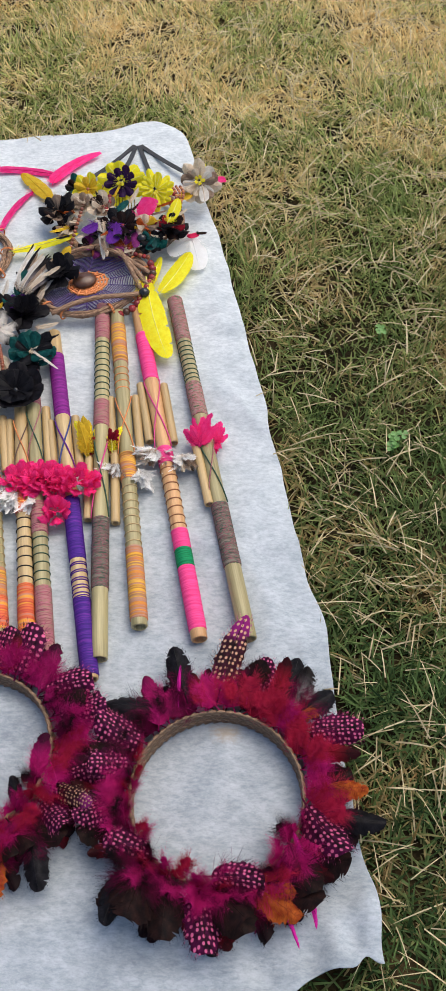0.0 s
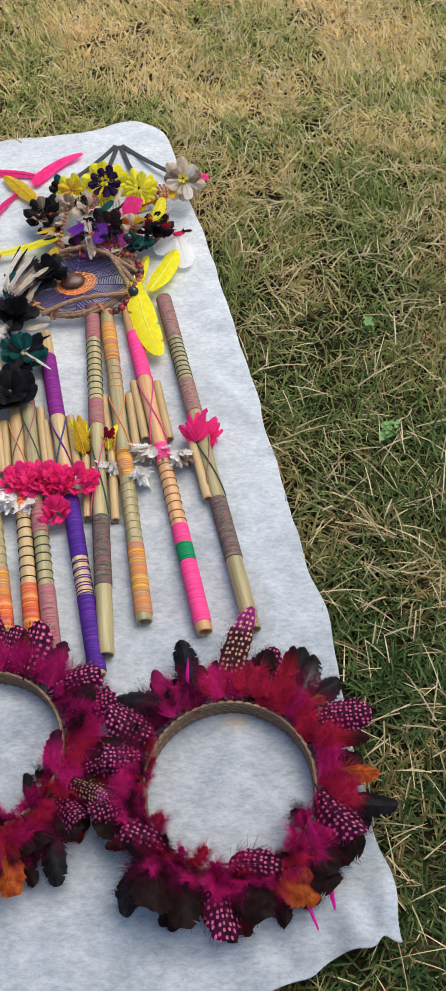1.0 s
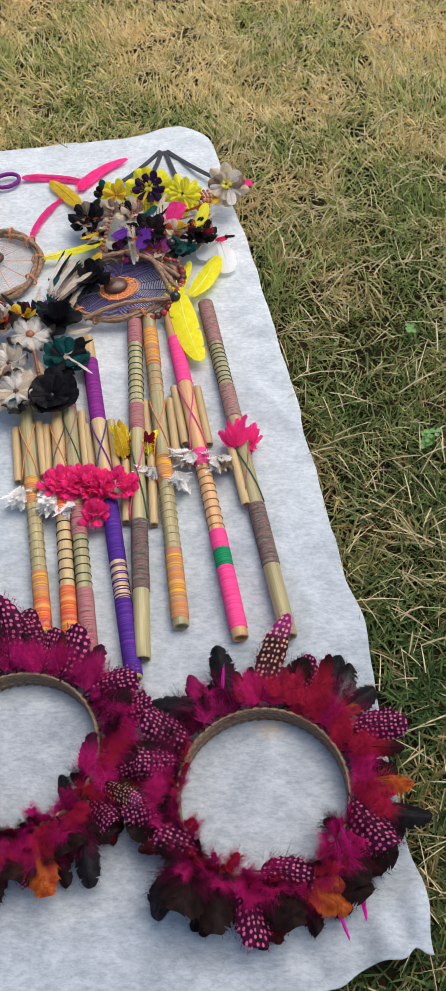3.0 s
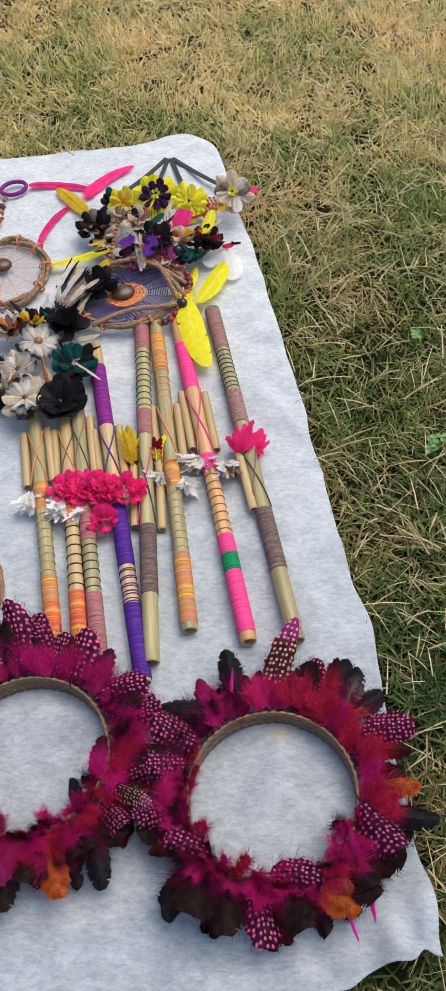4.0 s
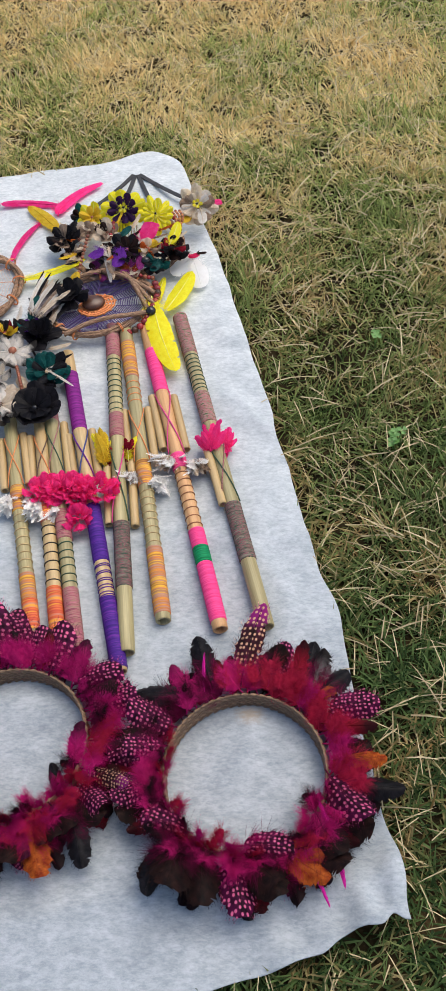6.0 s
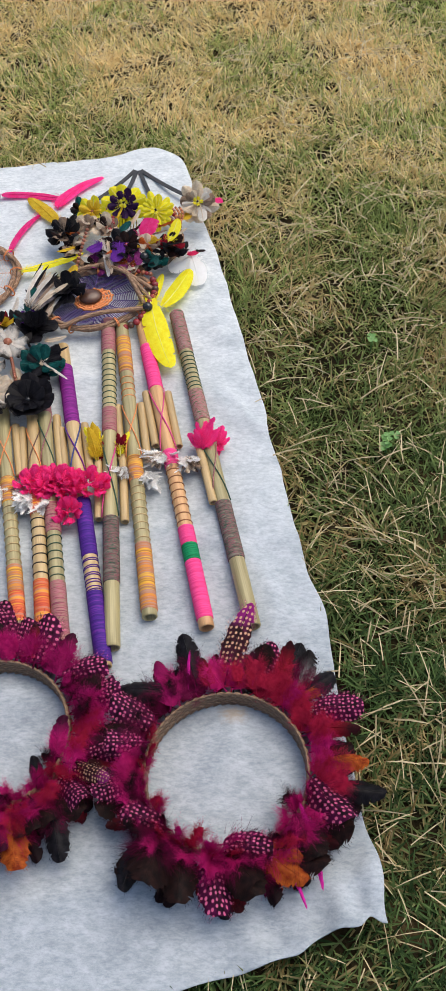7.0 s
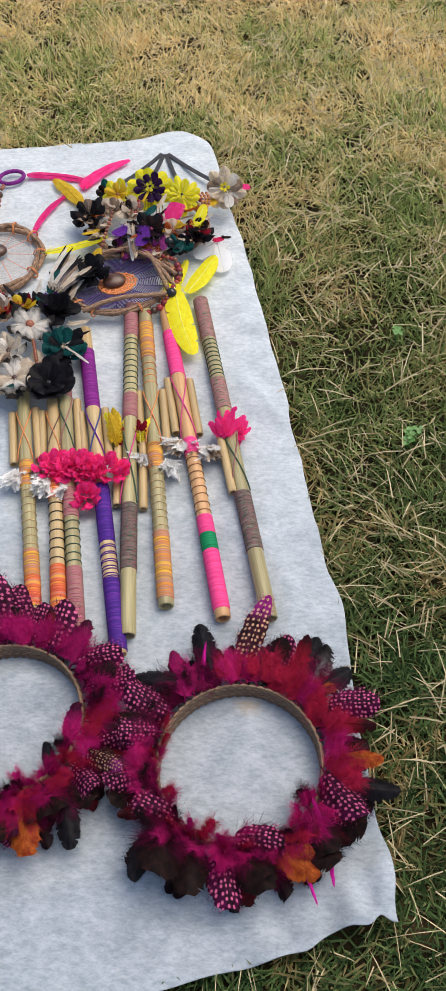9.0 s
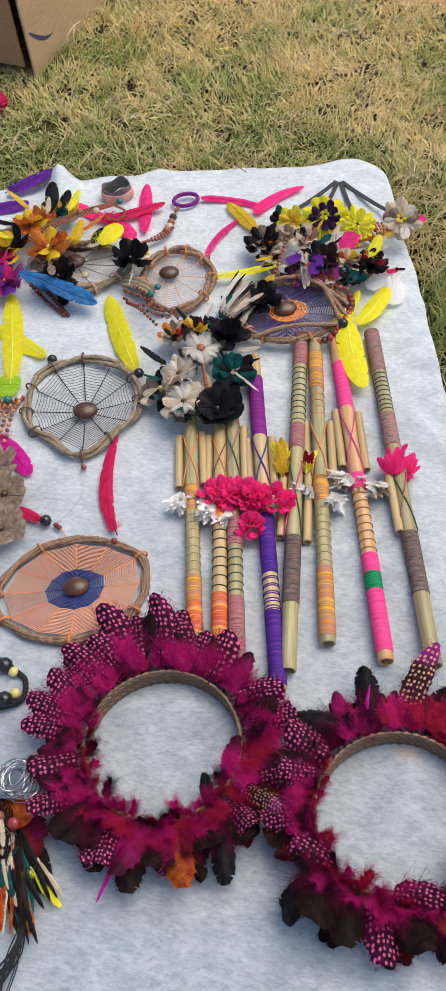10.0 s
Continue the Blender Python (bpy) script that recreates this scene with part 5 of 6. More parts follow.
flower(bunch, in_bunch(-0.325, 0.499, 0.040), 0.029, ("white_b", "white_b"), 6, "rust_bead", (-8, 6), 14, 1, 0.72, 0.006)
flower(bunch, in_bunch(-0.345, 0.455, 0.034), 0.027, ("white_b", "cream", "white_b"), 7, "nut", (10, -12), 22, 2, 0.6)
flower(bunch, in_bunch(-0.327, 0.407, 0.036), 0.032, ("white_b", "cream", "white_b"), 7, "nut", (10, 4), 20, 2, 0.6)
flower(bunch, in_bunch(-0.283, 0.405, 0.032), 0.031, ("black_f", "black_f"), 8, "black_bead", (8, 8), 24, 2, 0.85)
flower(bunch, in_bunch(-0.365, 0.434, 0.026), 0.029, ("taupe", "cream", "black_f"), 7, "yellow_bead", (14, -24), 24, 2, 0.7)
flower(bunch, in_bunch(-0.275, 0.466, 0.032), 0.030, ("teal", "teal", "black_f"), 8, "cream_bead", (4, 14), 24, 2, 0.65)
flower(bunch, in_bunch(-0.296, 0.534, 0.030), 0.030, ("black_f", "black_f"), 7, "black_bead", (-6, 8), 34, 2, 0.8)
flower(bunch, in_bunch(-0.310, 0.550, 0.026), 0.024, ("violet", "black_f", "teal"), 6, "black_bead", (-10, 4), 30, 2, 0.7)
flower(bunch, in_bunch(-0.345, 0.540, 0.030), 0.024, ("black_f", "gold", "crimson"), 7, "red_bead", (-6, -8), 32, 2, 0.7)
flower(bunch, in_bunch(-0.371, 0.532, 0.026), 0.023, ("taupe", "orange", "cream"), 7, "black_bead", (-6, -14), 26, 2, 0.7)
flower(bunch, in_bunch(-0.300, 0.440, 0.026), 0.022, ("cream", "gold"), 6, "rust_bead", (0, 0), 30, 1, 0.7)
for k in range(7):
    laid(bunch, in_bunch(-0.292, 0.545, 0.030), in_bunch(-0.292 + 0.012 * (k - 2.4), 0.606 + 0.006 * (k % 3), 0.034), 0.007, ("black_f", "white", "teal", "black_f", "taupe", "white", "black_f")[k], 0.05 * (k - 3), 0.1, tip=0.4)
for k in range(6):
    laid(bunch, in_bunch(-0.276, 0.468, 0.036), in_bunch(-0.276 + 0.045 * math.cos(0.5 + 0.35 * k), 0.468 + 0.045 * math.sin(-0.7 + 0.5 * k), 0.034), 0.004, ("white", "black_f")[k % 2], 0.08, 0.12, tip=0.4)
for k in range(14):
    fan = (k - 6.5) / 13
    laid(bunch, in_bunch(-0.306 + 0.016 * fan, 0.566 - 0.010 * fan, 0.036), in_bunch(-0.278 + 0.052 * fan, 0.634 - 0.040 * fan - 0.006 * (k % 3), 0.040 + 0.004 * (k % 2)), 0.0055 + 0.003 * (k % 3), ("grizzle", "white", "taupe", "black_f", "cream", "white", "grizzle")[k % 7], 0.18 + 0.1 * (k % 2), 0.08, tip=0.4, split=0.15)
laid(bunch, in_bunch(-0.312, 0.560, 0.034), in_bunch(-0.306, 0.604, 0.040), 0.014, "teal", 0.1, 0.08)
laid(bunch, in_bunch(-0.283, 0.575, 0.016), in_bunch(-0.300, 0.583, 0.030), 0.012, "pink", 0.05, 0.1)
beads(bunch, [in_bunch(*p) for p in ((-0.318, 0.478, 0.034), (-0.310, 0.455, 0.036), (-0.303, 0.432, 0.036), (-0.300, 0.415, 0.030))], 0.0026, ("rust_bead",))

# ---- purple-webbed dream catcher ----
D = dream_catcher((-0.222, 0.601), 20, 0.070, 0.056, ((0.15, 0.08, 0.4), (math.pi * 0.6, 0.06, 0.5)), "bark", 4, 0.0030, 14,
                  ((0.42, 0.95, 12, "th_purple", "th_purple"), (0.17, 0.40, 4, "th_orange", "th_orange", 0.0017)), (-0.007, 0.004, 0.0165, 4), "twig dream catcher with purple web and orange middle", "th_orange", 0.012, 0.0007)
for a, b2 in (((0.02, 0.055), (0.078, -0.010)), ((0.035, 0.060), (0.070, -0.030)), ((-0.06, -0.046), (0.065, -0.044)), ((-0.055, 0.04), (0.04, 0.062)), ((0.046, 0.050), (0.060, -0.036))):
    pts = [(a[0] + (b2[0] - a[0]) * t, a[1] + (b2[1] - a[1]) * t + 0.004 * math.sin(5 * t), 0.012 + 0.006 * math.sin(math.pi * t)) for t in (0, 0.25, 0.5, 0.75, 1)]
    cord(D, pts, 0.0034, "bark", "twig")
flower(D, local(D, (-0.262, 0.606, 0.036)), 0.025, ("black_f", "black_f"), 5, "black_bead", (8, -10), 18, 2, 0.8)
laid(D, local(D, (-0.262, 0.618, 0.036)), local(D, (-0.256, 0.650, 0.040)), 0.014, "gold", 0.1, 0.05)
for a, b2, w, bow in (((-0.148, 0.606, 0.030), (-0.106, 0.472, 0.022), 0.034, -0.12), ((-0.130, 0.580, 0.024), (-0.096, 0.668, 0.018), 0.027, -0.10), ((-0.144, 0.590, 0.022), (-0.136, 0.662, 0.014), 0.013, 0.03), ((-0.150, 0.602, 0.020), (-0.142, 0.535, 0.016), 0.017, 0.05), ((-0.346, 0.665, 0.014), (-0.250, 0.687, 0.030), 0.016, -0.10)):
    laid(D, local(D, a), local(D, b2), w, "yellow", bow, 0.02, label="bright yellow feather")
beads(D, [local(D, p) for p in ((-0.148, 0.640, 0.030), (-0.140, 0.615, 0.028), (-0.146, 0.590, 0.026), (-0.158, 0.560, 0.022), (-0.180, 0.548, 0.016))], 0.0052, ("red_bead", "red_bead", "nut", "red_bead"))
for p, r in (((-0.147, 0.577, 0.030), 0.0075), ((-0.160, 0.668, 0.040), 0.0070)):
    part("bead", bead_mesh(r, "black_bead"), D, Matrix.Translation(local(D, p)))
beads(D, [local(D, p) for p in ((-0.246, 0.720, 0.050), (-0.250, 0.680, 0.046), (-0.255, 0.645, 0.036))], 0.0028, ("rust_bead",))

# ---- flowered headpiece with black straps ----
H = thing("flowered_headpiece", pose(-0.20, 0.735, 0.004), "headpiece of yellow, purple and brown feather flowers with black straps", "headdress")


def in_h(x, y, z):
    return (x + 0.20, y - 0.735, z - 0.004)


for a, b2 in (((-0.203, 0.908), (-0.252, 0.822)), ((-0.201, 0.906), (-0.207, 0.845)), ((-0.196, 0.907), (-0.166, 0.822)), ((-0.194, 0.908), (-0.112, 0.830))):
    sh = Shape()
    d = (Vector(b2) - Vector(a)).normalized()
    s2 = Vector((-d.y, d.x)) * 0.0032
    ends = []
    for t in (0, 0.25, 0.5, 0.75, 1.0):
        p = Vector(a).lerp(Vector(b2), t)
        zz = 0.006 + 0.010 * t * t
        ends.append([in_h(p.x + s2.x * q, p.y + s2.y * q, zz + e) for q, e in ((-1, 0), (1, 0), (1, 0.0016), (-1, 0.0016))])
    for row in ends:
        sh.v += [Vector(p) for p in row]
        sh.uv += [(0, 0)] * 4
    for i in range(4):
        for j in range(4):
            sh.f.append((4 * i + j, 4 * i + (j + 1) % 4, 4 * i + 4 + (j + 1) % 4, 4 * i + 4 + j))
            sh.s.append(0)
    sh.f += [(3, 2, 1, 0), (16, 17, 18, 19)]
    sh.s += [0, 0]
    part("strap", sh.mesh("strap", ["black"], False), H, None, "narrow black leather strap")
for q in range(3):
    pts = [Vector((0.082 * math.cos(math.tau * k / 40) + 0.004 * math.cos(3 * math.tau * k / 40 + q * 2), 0.072 * math.sin(math.tau * k / 40) - 0.002 + 0.003 * math.sin(5 * math.tau * k / 40 + q), 0.006 + 0.005 * q + 0.002 * math.sin(4 * math.tau * k / 40 + q))) for k in range(40)]
    part("twig", Shape().tube(pts, 0.0036, 7, closed=True).mesh("twig", ["bark"]), H)
comb = Shape()
for k in range(9):
    comb.tube([in_h(-0.216 + 0.0042 * k, 0.762, 0.030), in_h(-0.213 + 0.0042 * k, 0.735, 0.032), in_h(-0.210 + 0.0042 * k, 0.712, 0.030)], 0.0007, 4)
part("comb", comb.mesh("comb", ["silver"]), H, None, "fine metal comb teeth")
for c, r, mats, n, core, tilt, opened, wide, inner in (
        ((-0.200, 0.774, 0.046), 0.0305, ("yellow", "violet_d"), 9, "yellow_bead", (44, 0), 6, 0.58, 0.70), ((-0.151, 0.756, 0.048), 0.0265, ("yellow", "yellow"), 13, "black_bead", (44, 4), 8, 0.40, 0.74),
        ((-0.248, 0.768, 0.038), 0.025, ("yellow", "gold"), 6, "rust_bead", (26, -10), 24, 0.70, 0.75), ((-0.092, 0.782, 0.042), 0.0275, ("cream", "taupe", "white", "cream"), 10, "yellow_bead", (42, 6), 8, 0.62, 0.72),
        ((-0.284, 0.727, 0.034), 0.031, ("black_f", "black_f", "taupe"), 7, "black_bead", (6, -16), 26, 0.75, 0.75), ((-0.250, 0.737, 0.036), 0.023, ("cream", "taupe"), 6, "rust_bead", (10, -8), 30, 0.8, 0.7),
        ((-0.221, 0.730, 0.040), 0.023, ("cream", "taupe", "cream", "dark"), 6, "rust_bead", (14, 0), 26, 0.8, 0.7), ((-0.268, 0.700, 0.028), 0.022, ("taupe", "cream", "dark"), 6, "rust_bead", (6, -12), 24, 0.7, 0.75)) + (
        ((-0.216, 0.688, 0.036), 0.026, ("black_f", "dark", "taupe"), 6, "black_bead", (8, -6), 24, 0.7, 0.75), ((-0.188, 0.690, 0.042), 0.028, ("black_f", "dark"), 6, "red_bead", (12, 0), 22, 0.75, 0.75),
        ((-0.157, 0.690, 0.042), 0.021, ("gold", "cream", "rust", "taupe"), 6, "rust_bead", (16, 4), 26, 0.8, 0.75), ((-0.122, 0.695, 0.036), 0.027, ("black_f", "dark", "black_f", "crimson"), 7, "red_bead", (4, 12), 24, 0.7, 0.75),
        ((-0.146, 0.668, 0.034), 0.022, ("black_f", "teal", "black_f"), 6, "black_bead", (14, 6), 26, 0.7, 0.75), ((-0.182, 0.660, 0.032), 0.021, ("cream", "rust", "plum"), 5, "rust_bead", (18, -4), 16, 0.85, 0.75),
        ((-0.230, 0.664, 0.028), 0.020, ("dark", "taupe", "plum"), 6, "rust_bead", (14, -4), 24, 0.7, 0.75), ((-0.268, 0.780, 0.030), 0.020, ("black_f", "teal", "dark"), 6, "black_bead", (16, -14), 26, 0.7, 0.75)):
    if n > 8:
        flower(H, in_h(c[0], c[1] - 0.003, c[2] + 0.006), 0.0065, ("yellow", "gold"), 5, "black_bead", tilt, 50, 1, 0.8, 0.0016)
    flower(H, in_h(*c), r if n > 8 else 0.88 * r, mats, n, core, tilt, opened, 2, wide, 0.0032, inner)
for a, b2, w, mat, bow in (((-0.164, 0.700, 0.046), (-0.154, 0.732, 0.056), 0.026, "pink", 0.05), ((-0.128, 0.694, 0.044), (-0.117, 0.738, 0.050), 0.017, "yellow", -0.08), ((-0.222, 0.690, 0.046), (-0.240, 0.672, 0.046), 0.018, "violet", 0.1),
                           ((-0.196, 0.688, 0.050), (-0.200, 0.654, 0.042), 0.020, "violet", 0.1), ((-0.172, 0.680, 0.044), (-0.166, 0.652, 0.038), 0.012, "plum", 0.1), ((-0.076, 0.796, 0.036), (-0.058, 0.804, 0.032), 0.014, "pink", 0.0),
                           ((-0.100, 0.790, 0.036), (-0.092, 0.828, 0.040), 0.018, "yellow", 0.1), ((-0.104, 0.780, 0.034), (-0.118, 0.756, 0.034), 0.020, "gold", 0.1), ((-0.088, 0.776, 0.042), (-0.082, 0.744, 0.040), 0.014, "white", 0.1),
                           ((-0.310, 0.806, 0.014), (-0.252, 0.884, 0.012), 0.026, "pink", 0.75), ((-0.302, 0.832, 0.010), (-0.406, 0.845, 0.010), 0.016, "pink", -0.24), ((-0.333, 0.800, 0.010), (-0.368, 0.710, 0.010), 0.012, "pink", -0.42)) + (
                           ((-0.302, 0.766, 0.016), (-0.360, 0.834, 0.012), 0.023, "gold", -0.14), ((-0.096, 0.690, 0.024), (-0.128, 0.672, 0.012), 0.030, "tuft_white", -0.05), ((-0.096, 0.690, 0.024), (-0.082, 0.642, 0.010), 0.030, "tuft_white", 0.10),
                           ((-0.102, 0.686, 0.028), (-0.086, 0.696, 0.026), 0.010, "crimson_f", 0.0), ((-0.090, 0.694, 0.028), (-0.076, 0.698, 0.026), 0.006, "dark", 0.0),
                           ((-0.225, 0.700, 0.046), (-0.208, 0.636, 0.030), 0.008, "white", 0.1), ((-0.216, 0.696, 0.046), (-0.204, 0.640, 0.032), 0.007, "cream", 0.1), ((-0.200, 0.712, 0.046), (-0.186, 0.732, 0.050), 0.012, "teal", 0.1), ((-0.142, 0.672, 0.040), (-0.150, 0.650, 0.036), 0.014, "teal", 0.1)):
    laid(H, in_h(*a), in_h(*b2), w, mat, bow, 0.06, tip=0.82 if mat == "pink" else 0.55)
for dx in (0.0, 0.006, 0.012):
    beads(H, [in_h(*p) for p in ((-0.132 + dx, 0.778, 0.040), (-0.122 + dx * 0.8, 0.756, 0.040), (-0.128 + dx * 0.5, 0.726, 0.036))], 0.0022, ("rust_bead", "orange_bead"))
for pts in (((-0.130, 0.765, 0.040), (-0.116, 0.745, 0.036), (-0.120, 0.725, 0.034)), ((-0.215, 0.752, 0.044), (-0.212, 0.735, 0.044), (-0.216, 0.720, 0.042)), ((-0.180, 0.660, 0.034), (-0.170, 0.650, 0.030), (-0.150, 0.645, 0.028))):
    beads(H, [in_h(*p) for p in pts], 0.0034, ("red_bead", "rust_bead"))

WISPS = ("cream", "taupe", "rust", "dark", "cream", "gold", "black_f")
for k in range(22):
    x, y = -0.205 + 0.085 * math.cos(2.4 * k) * math.sqrt((k + 1) / 22), 0.705 + 0.045 * math.sin(2.4 * k) * math.sqrt((k + 1) / 22)
    an, ln = 2.4 * k + 1.2 * (rng.random() - 0.5), 0.024 + 0.022 * rng.random()
    laid(H, in_h(x, y, 0.040), in_h(x + 0.8 * ln * math.cos(an), y + 0.8 * ln * math.sin(an), 0.040 + 0.014 * rng.random()), 0.004 + 0.004 * rng.random(), WISPS[k % 7], 0.3 * (rng.random() - 0.5), 0.12, tip=0.4, split=0.2)
for k in range(16):
    x, y = -0.322 + 0.045 * math.cos(2.4 * k), 0.485 + 0.075 * math.sin(2.4 * k)
    an, ln = 2.4 * k + 1.2 * (rng.random() - 0.5), 0.022 + 0.02 * rng.random()
    laid(bunch, in_bunch(x, y, 0.030), in_bunch(x + ln * math.cos(an), y + ln * math.sin(an), 0.034 + 0.012 * rng.random()), 0.006 + 0.005 * rng.random(), ("black_f", "white", "teal", "cream", "black_f")[k % 5], 0.3 * (rng.random() - 0.5), 0.12, tip=0.4, split=0.2)

# ---- orange and black flowered dream catcher ----
E = dream_catcher((-0.552, 0.664), 10, 0.070, 0.050, ((0.0, 0.06, 0.4),), "bark_grey", 2, 0.0048, 11, ((0.22, 0.94, 11, "th_beige", "th_brown"),), (-0.006, 0.010, 0.0165, 5),
                  "twig dream catcher strewn with orange, yellow and black feather flowers", "th_peach")
for c, r, mats, n, core, tilt in (
        ((-0.641, 0.731, 0.032), 0.034, ("orange", "gold", "rust"), 7, "yellow_bead", (-10, -10)), ((-0.596, 0.676, 0.036), 0.034, ("orange", "rust", "gold"), 6, "yellow_bead", (0, -6)),
        ((-0.470, 0.671, 0.032), 0.030, ("black_f", "black_f"), 6, "black_bead", (0, 8)), ((-0.568, 0.627, 0.026), 0.028, ("black_f", "dark"), 7, "black_bead", (10, 0)),
        ((-0.660, 0.676, 0.028), 0.032, ("black_f", "gold", "dark"), 7, "black_bead", (0, -12)), ((-0.645, 0.608, 0.026), 0.030, ("plum", "pink", "violet"), 7, "rust_bead", (8, -8)),
        ((-0.668, 0.640, 0.026), 0.030, ("pink", "crimson", "plum"), 6, "rust_bead", (0, -12)), ((-0.622, 0.768, 0.024), 0.024, ("black_f", "teal", "gold"), 6, "black_bead", (-16, 0))):
    flower(E, local(E, c), r * 1.02, mats, n, core, tilt, 26, 2, 0.7)
for a, b2, w, mat, bow in (((-0.526, 0.695, 0.030), (-0.506, 0.742, 0.034), 0.036, "yellow", 0.05), ((-0.530, 0.690, 0.030), (-0.530, 0.735, 0.030), 0.022, "black_f", 0.1), ((-0.562, 0.690, 0.030), (-0.566, 0.745, 0.034), 0.018, "gold", 0.1), ((-0.585, 0.755, 0.024), (-0.595, 0.805, 0.030), 0.016, "gold", 0.1),
                           ((-0.620, 0.770, 0.028), (-0.640, 0.830, 0.034), 0.022, "black_f", 0.1), ((-0.612, 0.765, 0.028), (-0.608, 0.815, 0.032), 0.018, "black_f", -0.05), ((-0.600, 0.745, 0.024), (-0.590, 0.790, 0.024), 0.014, "teal", 0.0),
                           ((-0.622, 0.608, 0.048), (-0.503, 0.590, 0.026), 0.029, "blue", 0.04), ((-0.585, 0.597, 0.050), (-0.495, 0.580, 0.024), 0.024, "blue", -0.04), ((-0.560, 0.620, 0.018), (-0.550, 0.585, 0.010), 0.018, "black_f", 0.0)) + (
                           ((-0.528, 0.772, 0.012), (-0.604, 0.812, 0.010), 0.022, "pink", 0.08), ((-0.472, 0.750, 0.010), (-0.499, 0.870, 0.010), 0.022, "pink", 0.03), ((-0.545, 0.772, 0.014), (-0.456, 0.822, 0.014), 0.022, "crimson_f", -0.03),
                           ((-0.548, 0.795, 0.010), (-0.484, 0.740, 0.010), 0.026, "pink", 0.05), ((-0.450, 0.698, 0.016), (-0.490, 0.712, 0.030), 0.022, "gold", 0.05), ((-0.668, 0.735, 0.02), (-0.74, 0.70, 0.015), 0.02, "taupe", 0.05)):
    laid(E, local(E, a), local(E, b2), w, mat, bow, 0.05)
for dy in (0.0, 0.006, 0.012):
    beads(E, [local(E, p) for p in ((-0.640, 0.678 + dy, 0.034), (-0.600, 0.720 + dy, 0.038), (-0.565, 0.760 + dy, 0.032), (-0.528, 0.800 + dy * 0.5, 0.022))], 0.0023, ("rust_bead",))
beads(E, [local(E, p) for p in ((-0.532, 0.800, 0.020), (-0.512, 0.790, 0.018), (-0.516, 0.768, 0.018), (-0.536, 0.770, 0.020))], 0.0023, ("rust_bead",))
for p, mat, r in (((-0.524, 0.806, 0.024), "teal_bead", 0.0055), ((-0.570, 0.752, 0.042), "rust_bead", 0.0055), ((-0.546, 0.760, 0.040), "cream_bead", 0.0055), ((-0.572, 0.690, 0.034), "teal_bead", 0.005), ((-0.578, 0.684, 0.034), "teal_bead", 0.005), ((-0.532, 0.640, 0.020), "cream_bead", 0.0055)):
    part("bead", bead_mesh(r, mat), E, Matrix.Translation(local(E, p)))
for dx in (0.0, 0.016):
    beads(E, [local(E, p) for p in ((-0.615 + dx, 0.622, 0.014), (-0.580 + dx, 0.592, 0.010), (-0.545 + dx * 0.4, 0.568, 0.009))], 0.0034, ("red_bead", "nut"))

for k in range(15):
    x, y = -0.61 + 0.075 * math.cos(2.4 * k) * math.sqrt((k + 1) / 15), 0.70 + 0.07 * math.sin(2.4 * k) * math.sqrt((k + 1) / 15)
    an, ln = 2.4 * k + 1.2 * (rng.random() - 0.5), 0.026 + 0.02 * rng.random()
    laid(E, local(E, (x, y, 0.036)), local(E, (x + ln * math.cos(an), y + ln * math.sin(an), 0.040 + 0.012 * rng.random())), 0.007 + 0.007 * rng.random(), ("gold", "orange", "black_f", "taupe", "yellow", "dark", "cream")[k % 7], 0.3 * (rng.random() - 0.5), 0.12, tip=0.4, split=0.2)

# ---- small things round about ----
cuff = thing("bracelet_cuff", pose(-0.540, 0.842, 0.005, 0, 0, 15), "salmon pink cuff bracelet lined with grey cloth", "bracelet")
for name, r, h, t, mat in (("outer_band", 0.025, 0.013, 0.0022, "pink_ring"), ("lining", 0.0225, 0.020, 0.0015, "grey_ring")):
    sh = Shape().lathe([(0, r - t), (0, r), (h * 0.5, r + 0.001), (h, r), (h + 0.001, r - t / 2), (h, r - t)], 26, close=True)
    sh.v = [Vector((p.x, p.z * (0.8 + 0.05 * math.sin(p.x * 200)), p.y + (0.004 * math.sin(p.x * 160) if name == "lining" else 0))) for p in sh.v]
    part(name, sh.mesh(name, [mat]), cuff)


def loose_feather(a, b2, w, mat, bow, label):
    ob = thing("feather", pose(a[0], a[1], a[2]), label, "feather")
    laid(ob, (0, 0, 0), Vector(b2) - Vector(a), w, mat, bow, 0.04, "vane")
    return ob


loose_feather((-0.750, 0.778, 0.010), (-0.676, 0.806, 0.010), 0.030, "violet", 0.05, "purple feather lying on the white cloth")
loose_feather((-0.722, 0.822, 0.012), (-0.655, 0.876, 0.022), 0.030, "violet", 0.05, "broad purple feather by the cloth's rim")
loose_feather((-0.570, 0.345, 0.008), (-0.502, 0.286, 0.007), 0.026, "magenta_f", 0.05, "magenta feather lying on the white cloth")
loose_feather((-0.610, 0.420, 0.014), (-0.560, 0.424, 0.016), 0.040, "lime", 0.02, "lime green feather beside bead strands")
strands = thing("bead_strands", pose(-0.565, 0.39, 0.004), "strands of small rust-coloured beads", "necklace")
for k in range(6):
    beads(strands, [(0.014 - 0.007 * k, 0.022 - 0.003 * k, 0.006), (0.008 - 0.008 * k, -0.008, 0.007), (0.012 - 0.009 * k, -0.058 + 0.004 * k, 0.005)], 0.0030, ("rust_bead", "rust_bead", "orange_bead"))
part("bead", bead_mesh(0.0055, "teal_bead"), strands, Matrix.Translation((-0.004, 0.006, 0.012)))
